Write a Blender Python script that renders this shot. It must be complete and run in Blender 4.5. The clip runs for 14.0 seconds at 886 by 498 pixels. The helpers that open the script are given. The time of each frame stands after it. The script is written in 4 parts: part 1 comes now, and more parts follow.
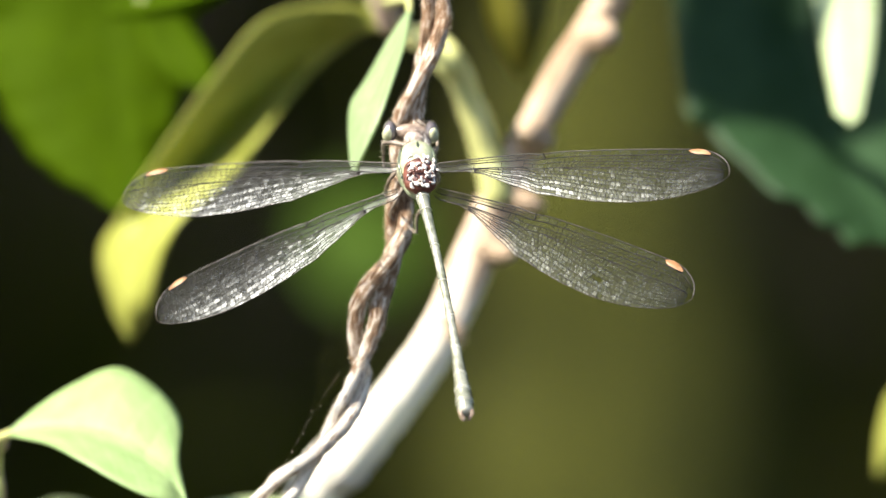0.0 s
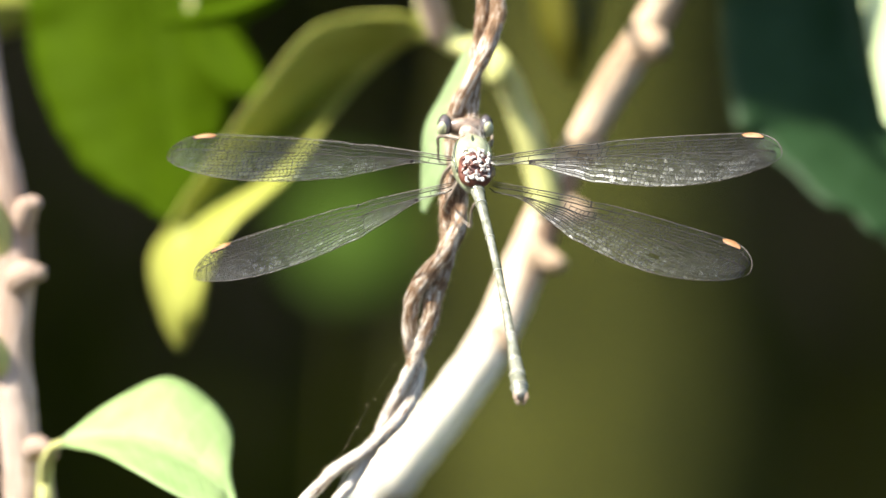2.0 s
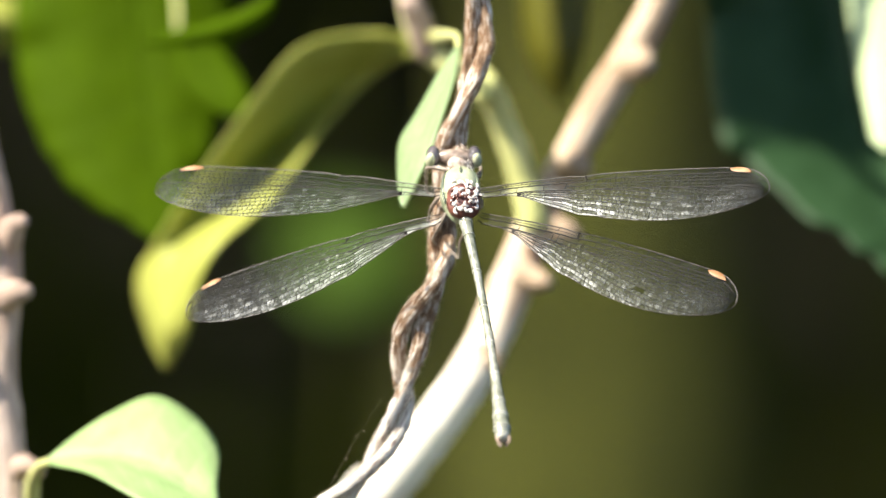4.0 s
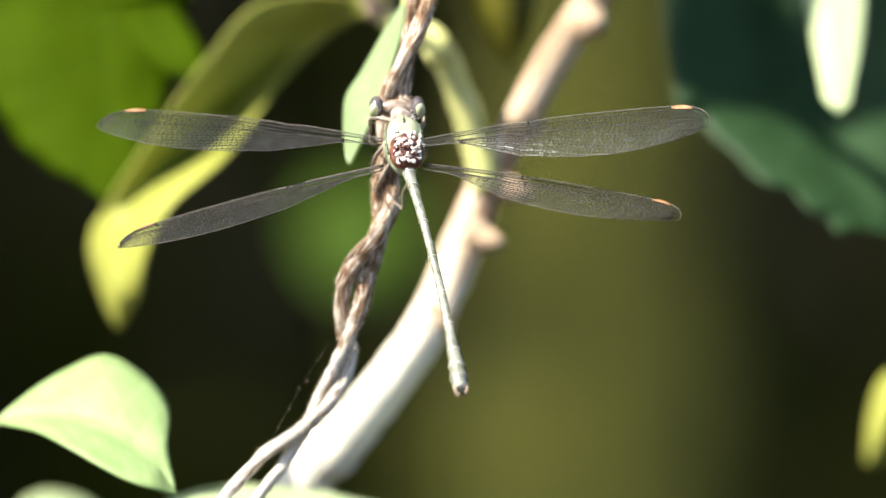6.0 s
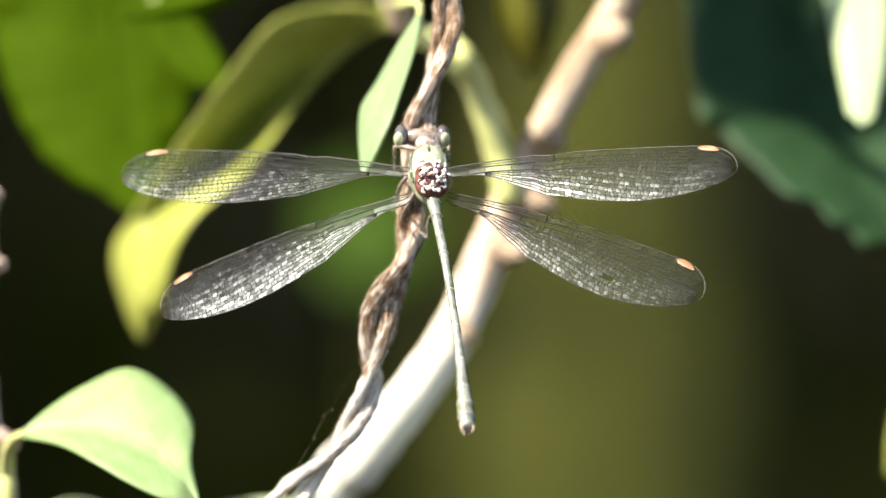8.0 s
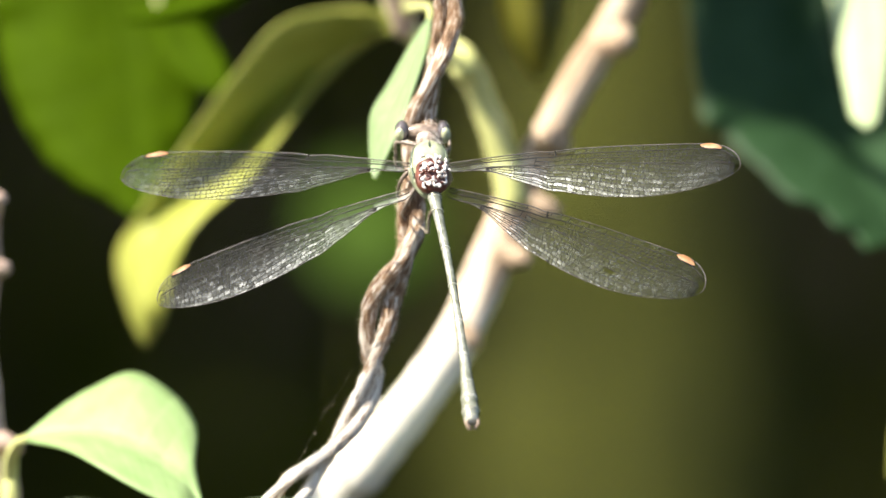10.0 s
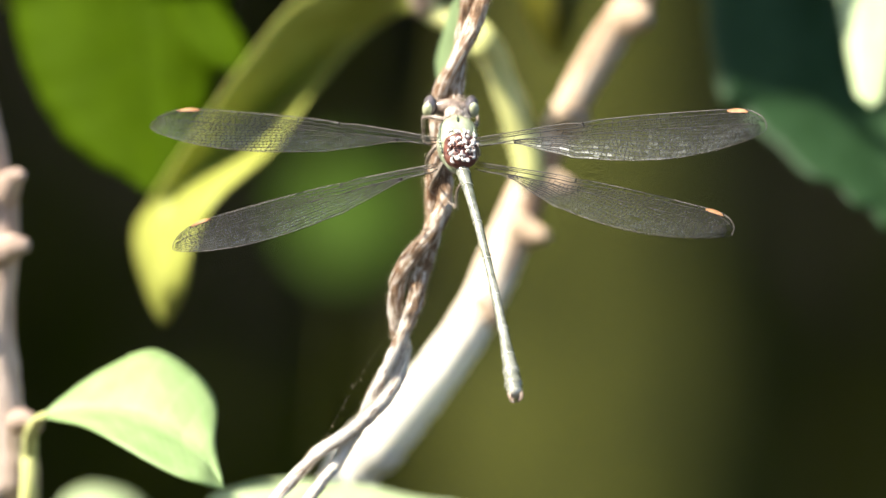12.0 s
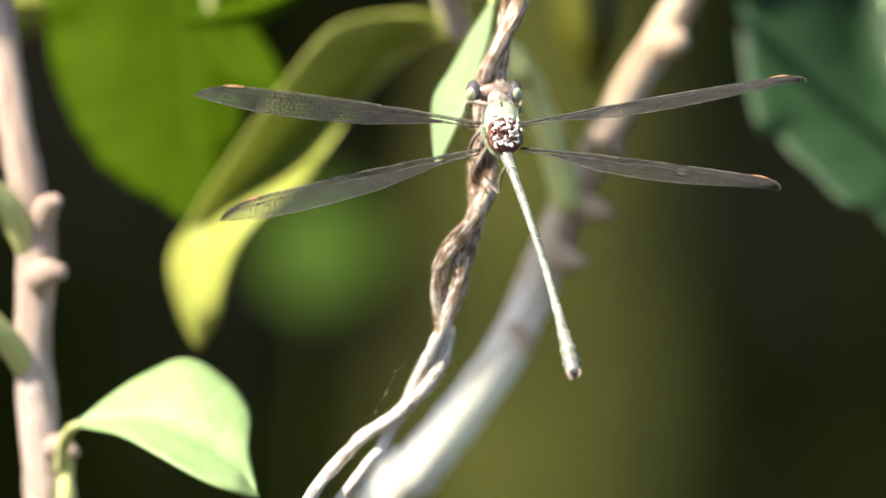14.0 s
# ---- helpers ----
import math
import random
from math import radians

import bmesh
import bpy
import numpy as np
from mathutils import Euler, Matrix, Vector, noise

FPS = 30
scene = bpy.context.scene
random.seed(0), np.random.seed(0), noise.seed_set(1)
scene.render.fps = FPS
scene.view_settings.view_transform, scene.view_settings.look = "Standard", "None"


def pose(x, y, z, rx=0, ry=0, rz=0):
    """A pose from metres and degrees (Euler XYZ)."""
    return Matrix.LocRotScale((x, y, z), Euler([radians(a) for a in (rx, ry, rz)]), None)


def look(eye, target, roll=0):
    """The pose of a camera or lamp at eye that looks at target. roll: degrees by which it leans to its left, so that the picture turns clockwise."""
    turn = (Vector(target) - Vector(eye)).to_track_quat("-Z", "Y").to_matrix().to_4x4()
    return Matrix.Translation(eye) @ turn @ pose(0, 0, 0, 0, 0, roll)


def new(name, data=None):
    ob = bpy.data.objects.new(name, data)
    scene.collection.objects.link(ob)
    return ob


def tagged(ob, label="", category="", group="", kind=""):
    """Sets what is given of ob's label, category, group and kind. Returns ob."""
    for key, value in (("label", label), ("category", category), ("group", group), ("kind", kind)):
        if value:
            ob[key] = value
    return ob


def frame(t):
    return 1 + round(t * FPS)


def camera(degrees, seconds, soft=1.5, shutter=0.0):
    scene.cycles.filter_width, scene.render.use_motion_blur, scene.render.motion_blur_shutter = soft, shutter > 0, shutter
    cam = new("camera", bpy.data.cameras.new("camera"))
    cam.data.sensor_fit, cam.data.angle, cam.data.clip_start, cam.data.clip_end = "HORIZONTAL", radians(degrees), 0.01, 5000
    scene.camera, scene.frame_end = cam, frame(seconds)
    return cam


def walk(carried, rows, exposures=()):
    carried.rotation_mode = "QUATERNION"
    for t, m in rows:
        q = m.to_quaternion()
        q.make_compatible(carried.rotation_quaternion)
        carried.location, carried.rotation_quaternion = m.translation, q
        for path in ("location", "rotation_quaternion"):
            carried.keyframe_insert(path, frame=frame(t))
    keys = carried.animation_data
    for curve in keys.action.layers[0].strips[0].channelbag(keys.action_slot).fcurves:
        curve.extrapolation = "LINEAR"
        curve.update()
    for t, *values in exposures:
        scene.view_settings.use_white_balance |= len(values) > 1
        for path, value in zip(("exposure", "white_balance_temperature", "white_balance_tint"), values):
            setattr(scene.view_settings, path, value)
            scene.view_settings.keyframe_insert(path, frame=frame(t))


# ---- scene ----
# A damselfly on a twining stem, seen through a long lens from 1.5 m. Plan in millimetres round the perch.
HEIGHT, DIST = 1.1, 1.5

# camera: it stands on one spot and wanders a little; times shared by all keyed things
TIMES = (0, 0.5, 1, 1.5, 2, 2.5, 3, 3.2, 5.3, 5.5, 6, 6.5, 7, 7.5, 8, 8.2, 10.3, 10.5, 11, 11.5, 12, 12.5, 13, 13.5, 14)
EYE = (0.0, -DIST, HEIGHT)
# how far beside and above the perch's middle it points, in millimetres
AIM = ((0.0, 0.0), (0.0, -1.97), (0.78, -2.17), (1.55, -2.43), (1.29, -1.04), (1.55, -0.26), (2.33, 1.29), (2.33, 1.29), (0.52, -0.26), (0.78, -0.41), (0.52, -0.78), (0.0, -0.52), (-0.52, -1.97), (-0.26, -1.55), (-0.62, -1.14), (-0.78, -1.24), (-0.52, -1.55), (-0.41, -2.28), (0.26, -6.56), (0.52, -4.66), (1.45, -2.59), (1.81, -2.17), (1.04, -5.07), (2.85, 1.04), (3.88, 0.47))
cam = camera(3.1, 14.0, soft=1.5)
cam.data.dof.use_dof = True
cam.data.dof.focus_distance = 1.492
cam.data.dof.aperture_fstop = 20.0
walk(cam, [(t, look(EYE, (x / 1000, 0, HEIGHT + z / 1000))) for t, (x, z) in zip(TIMES, AIM)],
     exposures=((0, 1.67), (14, 1.67)))

# ---- world and sun ----
SUN_WAY = Vector((-0.60, -0.33, 0.74)).normalized()
world = bpy.data.worlds.new("world")
scene.world = world
world.use_nodes = True
sky = world.node_tree.nodes.new("ShaderNodeTexSky")
sky.sky_type = "NISHITA"
sky.sun_disc = False
sky.sun_elevation = math.asin(SUN_WAY.z)
sky.sun_rotation = math.atan2(SUN_WAY.x, SUN_WAY.y)
back = world.node_tree.nodes["Background"]
back.inputs[1].default_value = 0.08
world.node_tree.links.new(sky.outputs[0], back.inputs[0])
sun = new("sun", bpy.data.lights.new("sun", "SUN"))
sun.data.energy, sun.data.angle, sun.data.color = 4.5, radians(0.53), (1.0, 0.95, 0.82)
sun.matrix_world = look(SUN_WAY * 5, (0, 0, 0))


# ---- materials ----
def nodes_of(name):
    mat = bpy.data.materials.new(name)
    mat.use_nodes = True
    nt = mat.node_tree
    return mat, nt, nt.nodes["Principled BSDF"], nt.nodes["Material Output"]


def add(nt, kind, **values):
    node = nt.nodes.new(kind)
    for key, value in values.items():
        node.inputs[key].default_value = value
    return node


def ramp(nt, source, stops):
    node = nt.nodes.new("ShaderNodeValToRGB")
    while len(node.color_ramp.elements) < len(stops):
        node.color_ramp.elements.new(0.5)
    for e, (p, c) in zip(node.color_ramp.elements, stops):
        e.position, e.color = p, (*c, 1)
    nt.links.new(source, node.inputs[0])
    return node


def coords(nt, which="UV", scale=(1, 1, 1)):
    tc = nt.nodes.new("ShaderNodeTexCoord")
    mp = nt.nodes.new("ShaderNodeMapping")
    mp.inputs["Scale"].default_value = scale
    nt.links.new(tc.outputs[which], mp.inputs[0])
    return mp.outputs[0]


def tex(nt, vec, scale, detail=4, rough=0.6):
    n = add(nt, "ShaderNodeTexNoise", Scale=scale, Detail=detail, Roughness=rough)
    nt.links.new(vec, n.inputs["Vector"])
    return n.outputs[0]


def bumped(nt, bsdf, height, strength, distance):
    b = add(nt, "ShaderNodeBump", Strength=strength, Distance=distance)
    nt.links.new(height, b.inputs["Height"])
    nt.links.new(b.outputs[0], bsdf.inputs["Normal"])
    return b


def bark(name, dark, mid, light, along=1.0, blotch=0.25, rough=0.85, relief=0.0004, stops=(0.34, 0.5, 0.64), grain=1.0, glare=None):
    """Bark: fibres along the stem (uv in millimetres) and larger blotches; glare: two lengths along it and how much
    painted sun glare pales it at each.
    """
    mat, nt, bsdf, out = nodes_of(name)
    fibre = tex(nt, coords(nt, "UV", (2.2 * grain, 0.35 * along * grain, 1)), 1.0, 6, 0.65)
    spots = tex(nt, coords(nt, "UV", (blotch, blotch * 0.6, 1)), 1.0, 4)
    mix = add(nt, "ShaderNodeMath", Value=0.5)
    mix.operation = "MULTIPLY_ADD"
    nt.links.new(fibre, mix.inputs[0])
    mix.inputs[1].default_value = 0.55
    sc = add(nt, "ShaderNodeMath")
    sc.operation = "MULTIPLY"
    sc.inputs[1].default_value = 0.45
    nt.links.new(spots, sc.inputs[0])
    nt.links.new(sc.outputs[0], mix.inputs[2])
    tone = mix.outputs[0]
    if glare:
        sep = nt.nodes.new("ShaderNodeSeparateXYZ")
        nt.links.new(coords(nt, "UV"), sep.inputs[0])
        glare_span = nt.nodes.new("ShaderNodeMapRange")
        for k in range(4):
            glare_span.inputs[k + 1].default_value = glare[k]
        nt.links.new(sep.outputs[1], glare_span.inputs[0])
        total = add(nt, "ShaderNodeMath")
        nt.links.new(tone, total.inputs[0])
        nt.links.new(glare_span.outputs[0], total.inputs[1])
        tone = total.outputs[0]
    col = ramp(nt, tone, ((stops[0], dark), (stops[1], mid), (stops[2], light)))
    nt.links.new(col.outputs[0], bsdf.inputs["Base Color"])
    bsdf.inputs["Roughness"].default_value = rough
    bsdf.inputs["Specular IOR Level"].default_value = 0.3
    bumped(nt, bsdf, fibre, 0.8, relief)
    return mat


def leaf_skin(name, dark, light, through_colour, share=0.35, rough=0.4, spec=0.5, veins=0.00005):
    """Leaf: mottled green, side veins in low relief, and light that passes through."""
    mat, nt, bsdf, out = nodes_of(name)
    uv = coords(nt, "UV", (1, 1, 1))
    mottle = tex(nt, coords(nt, "UV", (2, 5, 1)), 1.6, 5, 0.6)
    sep = nt.nodes.new("ShaderNodeSeparateXYZ")
    nt.links.new(uv, sep.inputs[0])
    # side veins run out and forward from the midrib
    ab = add(nt, "ShaderNodeMath")
    ab.operation = "ABSOLUTE"
    nt.links.new(sep.outputs[0], ab.inputs[0])
    sl = add(nt, "ShaderNodeMath")
    sl.operation = "MULTIPLY_ADD"
    nt.links.new(ab.outputs[0], sl.inputs[0])
    sl.inputs[1].default_value = -0.14
    nt.links.new(sep.outputs[1], sl.inputs[2])
    fr = add(nt, "ShaderNodeMath")
    fr.operation = "PINGPONG"
    fr.inputs[1].default_value = 0.055
    nt.links.new(sl.outputs[0], fr.inputs[0])
    ve = nt.nodes.new("ShaderNodeMapRange")
    ve.inputs[1].default_value, ve.inputs[2].default_value = 0.0, 0.012
    ve.inputs[3].default_value, ve.inputs[4].default_value = 1.0, 0.0
    nt.links.new(fr.outputs[0], ve.inputs[0])
    col = ramp(nt, mottle, ((0.3, dark), (0.7, light)))
    pale = nt.nodes.new("ShaderNodeMix")
    pale.data_type = "RGBA"
    vf = add(nt, "ShaderNodeMath")
    vf.operation = "MULTIPLY"
    vf.inputs[1].default_value = 0.12
    nt.links.new(ve.outputs[0], vf.inputs[0])
    nt.links.new(vf.outputs[0], pale.inputs[0])
    nt.links.new(col.outputs[0], pale.inputs[6])
    pale.inputs[7].default_value = (*[min(1, c * 1.6 + 0.02) for c in light], 1)
    nt.links.new(pale.outputs[2], bsdf.inputs["Base Color"])
    bsdf.inputs["Roughness"].default_value = rough
    bsdf.inputs["Specular IOR Level"].default_value = spec
    hgt = add(nt, "ShaderNodeMath")
    hgt.operation = "MULTIPLY_ADD"
    nt.links.new(ve.outputs[0], hgt.inputs[0])
    hgt.inputs[1].default_value = -1.0
    nt.links.new(mottle, hgt.inputs[2])
    bumped(nt, bsdf, hgt.outputs[0], 0.6, veins)
    tr = nt.nodes.new("ShaderNodeBsdfTranslucent")
    tc = ramp(nt, mottle, ((0.3, [c * 0.8 for c in through_colour]), (0.7, through_colour)))
    nt.links.new(tc.outputs[0], tr.inputs[0])
    mx = nt.nodes.new("ShaderNodeMixShader")
    mx.inputs[0].default_value = share
    nt.links.new(bsdf.outputs[0], mx.inputs[1])
    nt.links.new(tr.outputs[0], mx.inputs[2])
    nt.links.new(mx.outputs[0], out.inputs[0])
    return mat


def shell_skin(name, c0, c1, rough=0.4, spec=0.5, metal=0.0, scale=900, relief=0.00004):
    """Chitin and the like: two mixed tones, fine relief."""
    mat, nt, bsdf, out = nodes_of(name)
    n = tex(nt, coords(nt, "Object"), scale, 5, 0.6)
    col = ramp(nt, n, ((0.35, c0), (0.65, c1)))
    nt.links.new(col.outputs[0], bsdf.inputs["Base Color"])
    bsdf.inputs["Roughness"].default_value = rough
    bsdf.inputs["Specular IOR Level"].default_value = spec
    bsdf.inputs["Metallic"].default_value = metal
    bumped(nt, bsdf, n, 0.5, relief)
    return mat


def wing_film(name):
    """Clear wing membrane: it lets light through; its painted sheen differs from cell to cell, and each cell glints by
    its own tilt.
    """
    mat, nt, bsdf, out = nodes_of(name)
    clear = nt.nodes.new("ShaderNodeBsdfTransparent")
    clear.inputs[0].default_value = (0.985, 0.988, 0.98, 1)
    gloss = nt.nodes.new("ShaderNodeBsdfGlossy")
    gloss.inputs["Roughness"].default_value = 0.36
    gloss.inputs[0].default_value = (0.93, 0.96, 1.0, 1)
    haze = nt.nodes.new("ShaderNodeBsdfDiffuse")
    haze.inputs[0].default_value = (0.6, 0.63, 0.6, 1)
    m1 = nt.nodes.new("ShaderNodeMixShader")
    m1.inputs[0].default_value = 0.5
    nt.links.new(gloss.outputs[0], m1.inputs[1])
    nt.links.new(haze.outputs[0], m1.inputs[2])
    # painted sheen and haze: uneven from cell to cell, stronger towards the rear field
    geo = nt.nodes.new("ShaderNodeNewGeometry")
    cell = nt.nodes.new("ShaderNodeMapRange")
    cell.inputs[3].default_value, cell.inputs[4].default_value = 0.6, 1.5
    nt.links.new(geo.outputs["Random Per Island"], cell.inputs[0])
    sep = nt.nodes.new("ShaderNodeSeparateXYZ")
    nt.links.new(coords(nt, "UV"), sep.inputs[0])
    rear = nt.nodes.new("ShaderNodeMapRange")
    rear.inputs[1].default_value, rear.inputs[2].default_value = 0.3, 0.7
    rear.inputs[3].default_value, rear.inputs[4].default_value = 0.018, 0.04
    nt.links.new(sep.outputs[0], rear.inputs[0])
    stalk = nt.nodes.new("ShaderNodeMapRange")
    stalk.inputs[1].default_value, stalk.inputs[2].default_value = 0.08, 0.3
    stalk.inputs[3].default_value, stalk.inputs[4].default_value = 0.35, 1.0
    nt.links.new(sep.outputs[1], stalk.inputs[0])
    last = cell.outputs[0]
    for other in (rear, stalk):
        sheen_share = add(nt, "ShaderNodeMath")
        sheen_share.operation = "MULTIPLY"
        nt.links.new(last, sheen_share.inputs[0])
        nt.links.new(other.outputs[0], sheen_share.inputs[1])
        last = sheen_share.outputs[0]
    m2 = nt.nodes.new("ShaderNodeMixShader")
    nt.links.new(last, m2.inputs[0])
    nt.links.new(clear.outputs[0], m2.inputs[1])
    nt.links.new(m1.outputs[0], m2.inputs[2])
    nt.links.new(m2.outputs[0], out.inputs[0])
    return mat


# vine and branch: sun glare on the lower stretch is painted as paler bark
VINE = bark("vine_bark", (0.05, 0.024, 0.012), (0.33, 0.19, 0.105), (0.92, 0.83, 0.72), 1.0, 0.2, 0.6, 0.0010, (0.40, 0.49, 0.57), 1.7, (40, 60, 0.0, 0.085))
HAIR = shell_skin("vine_hair", (0.4, 0.28, 0.17), (0.6, 0.48, 0.34), 0.7)
BRANCH = bark("branch_bark", (0.30, 0.17, 0.10), (0.56, 0.42, 0.29), (0.86, 0.79, 0.66), 0.3, 0.09, stops=(0.38, 0.48, 0.58), glare=(1128, 1162, 0.12, -0.06))
KNOB = bark("knob_bark", (0.28, 0.16, 0.10), (0.5, 0.37, 0.25), (0.68, 0.57, 0.42), 0.3, 0.09, stops=(0.38, 0.5, 0.62))
GREEN_TWIG = bark("green_twig_bark", (0.34, 0.34, 0.10), (0.52, 0.51, 0.20), (0.66, 0.62, 0.33), 0.3, 0.1)
GREY_TWIG = bark("grey_twig_bark", (0.2, 0.13, 0.10), (0.40, 0.29, 0.23), (0.56, 0.45, 0.39), 0.4, 0.1)
MOSSY = bark("mossy_bark", (0.017, 0.020, 0.001), (0.053, 0.056, 0.0026), (0.10, 0.102, 0.005), 0.05, 0.055, 0.9, 0.002, (0.42, 0.5, 0.58))
LEAF = leaf_skin("leaf_green", (0.055, 0.098, 0.001), (0.076, 0.13, 0.002), (0.25, 0.38, 0.003), 0.55, 0.7, 0.04, 0.00002)
LEAF_PALE = leaf_skin("leaf_pale", (0.27, 0.385, 0.15), (0.385, 0.50, 0.23), (0.42, 0.585, 0.125), 0.35, 0.45, 0.25)
LEAF_YELLOW = leaf_skin("leaf_yellow", (0.33, 0.35, 0.05), (0.5, 0.5, 0.12), (0.105, 0.185, 0.003), 0.35, 0.45, 0.3)
LEAF_BRIGHT = leaf_skin("leaf_bright", (0.39, 0.48, 0.24), (0.55, 0.62, 0.38), (0.5, 0.6, 0.25), 0.3, 0.4, 0.4)
LEAF_OLIVE = leaf_skin("leaf_olive", (0.10, 0.10, 0.01), (0.16, 0.15, 0.015), (0.4, 0.35, 0.02), 0.45, 0.4)
LEAF_SHADED = leaf_skin("leaf_shaded", (0.016, 0.041, 0.013), (0.031, 0.069, 0.027), (0.11, 0.2, 0.012), 0.3, 0.5, 0.16)
LEAF_GREY = leaf_skin("leaf_grey_green", (0.24, 0.33, 0.16), (0.35, 0.44, 0.23), (0.42, 0.55, 0.17), 0.35, 0.4)
# soil and hedge leaves: part of the background's shade is in these dark colours
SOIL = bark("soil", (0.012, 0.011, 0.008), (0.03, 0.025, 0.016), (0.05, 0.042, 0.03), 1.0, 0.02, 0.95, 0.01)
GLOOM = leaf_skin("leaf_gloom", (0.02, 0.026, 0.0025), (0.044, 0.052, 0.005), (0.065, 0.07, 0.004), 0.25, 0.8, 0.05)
LEAF_DULL = leaf_skin("leaf_dull", (0.03, 0.056, 0.006), (0.046, 0.082, 0.01), (0.09, 0.13, 0.01), 0.3, 0.6, 0.1)


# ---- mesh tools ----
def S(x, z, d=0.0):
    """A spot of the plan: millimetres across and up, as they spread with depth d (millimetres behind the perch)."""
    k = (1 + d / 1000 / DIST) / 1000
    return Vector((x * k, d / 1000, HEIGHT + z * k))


def smooth_path(points, per=6):
    """Catmull-Rom curve through points (rows of numbers)."""
    p = np.array([tuple(q) for q in points], float)
    if len(p) < 3:
        return np.array([p[0] + (p[-1] - p[0]) * i / per for i in range(per + 1)])
    e = np.vstack((2 * p[0] - p[1], p, 2 * p[-1] - p[-2]))
    rows = []
    for i in range(1, len(e) - 2):
        for k in range(per):
            t = k / per
            rows.append(0.5 * (2 * e[i] + (e[i + 1] - e[i - 1]) * t + (2 * e[i - 1] - 5 * e[i] + 4 * e[i + 1] - e[i + 2]) * t * t
                               + (3 * e[i] - e[i - 1] - 3 * e[i + 1] + e[i + 2]) * t ** 3))
    rows.append(p[-1])
    return np.array(rows)


class Shell:
    """Collects vertices, faces and uv (millimetres or shares) of one mesh."""

    def __init__(self):
        self.v, self.f, self.uv = [], [], []

    def grid(self, p, uv, wrap=False, flip=False):
        n, m = p.shape[:2]
        base = len(self.v)
        self.v.extend(map(tuple, p.reshape(-1, 3)))
        for i in range(n - 1):
            for j in range(m if wrap else m - 1):
                k = (j + 1) % m
                q = [(i, j, j), (i, k, j + 1), (i + 1, k, j + 1), (i + 1, j, j)]
                q = q[::-1] if flip else q
                self.f.append([base + a * m + b for a, b, _ in q])
                self.uv.append([tuple(uv(a / (n - 1), c / (m if wrap else m - 1))) for a, _, c in q])
        return base

    def face(self, ids, uv=(0, 0)):
        self.f.append(list(ids))
        self.uv.append([uv] * len(ids))

    def tube(self, centre, radius, sides=10, rough=0.0, seed=0.0, flat=1.0):
        """A tapered tube along a curve (metres), its ends closed."""
        c = np.asarray(centre, float)
        n = len(c)
        r = np.interp(np.linspace(0, 1, n), np.linspace(0, 1, len(radius)), radius)
        tan = np.gradient(c, axis=0)
        tan /= np.linalg.norm(tan, axis=1)[:, None] + 1e-12
        side = np.cross(tan[0], (0.0, 1.0, 0.02))
        side /= np.linalg.norm(side)
        length = np.concatenate(([0], np.cumsum(np.linalg.norm(np.diff(c, axis=0), axis=1)))) * 1000
        p = np.zeros((n, sides, 3))
        for i in range(n):
            side = side - tan[i] * side.dot(tan[i])
            side /= np.linalg.norm(side)
            other = np.cross(tan[i], side)
            for j in range(sides):
                a = 2 * math.pi * j / sides
                k = r[i]
                if rough:
                    k *= 1 + rough * noise.noise(Vector((math.cos(a) * 1.3 + seed, math.sin(a) * 1.3, length[i] / (r[i] * 2500))))
                p[i, j] = c[i] + k * (math.cos(a) * side + math.sin(a) * other * flat)
        girth = 2 * math.pi * r.mean() * 1000
        base = self.grid(p, lambda a, b: (b * girth, length[round(a * (n - 1))]), wrap=True)
        self.face([base + j for j in range(sides)][::-1])
        self.face([base + (n - 1) * sides + j for j in range(sides)])
        return p

    def ball(self, centre, axes, turn=None, n=10, m=14):
        p = np.zeros((n + 1, m, 3))
        for i in range(n + 1):
            a = math.pi * (0.02 + 0.96 * i / n)
            for j in range(m):
                b = 2 * math.pi * j / m
                q = Vector((axes[0] * math.sin(a) * math.cos(b), axes[1] * math.sin(a) * math.sin(b), axes[2] * math.cos(a)))
                if turn:
                    q = turn @ q
                p[i, j] = Vector(centre) + q
        base = self.grid(p, lambda a, b: (b, a), wrap=True, flip=True)
        self.face([base + j for j in range(m)])
        self.face([base + n * m + j for j in range(m)][::-1])

    def mesh(self, name, origin=(0, 0, 0), smooth=True):
        me = bpy.data.meshes.new(name)
        o = np.array(tuple(origin))
        me.from_pydata([tuple(np.array(v) - o) for v in self.v], [], self.f)
        layer = me.uv_layers.new(name="UVMap")
        layer.data.foreach_set("uv", [x for f in self.uv for q in f for x in q])
        me.polygons.foreach_set("use_smooth", [smooth] * len(me.polygons))
        me.update()
        return me


ORIGIN = {}


def thing(name, base, label, category, group="", kind=""):
    """An Empty at the thing's base, which parents its parts."""
    ob = new(name)
    ob.location = base
    ob.empty_display_size = 0.01
    ORIGIN[ob] = Vector(base)
    return tagged(ob, label, category, group, kind)


def part(name, shell, material, parent, label="", pivot=None, kind="", smooth=True):
    """One mesh under a thing or a part; its points are given in the world. pivot: the spot round which it turns."""
    base = ORIGIN[parent]
    at = Vector(pivot) if pivot is not None else base
    ob = new(name, shell.mesh(name, at, smooth))
    ob.data.materials.append(material)
    ob.parent = parent
    ob.location = at - base
    ORIGIN[ob] = at
    return tagged(ob, label, kind=kind)


def stem(name, rows, radii, material, parent, label="", sides=12, rough=0.18, seed=0.0, per=6, pivot=None):
    """A stem through plan spots (across, up, depth); radii in millimetres."""
    sh = Shell()
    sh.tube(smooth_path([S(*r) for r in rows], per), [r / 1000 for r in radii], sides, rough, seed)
    return part(name, sh, material, parent, label, pivot)


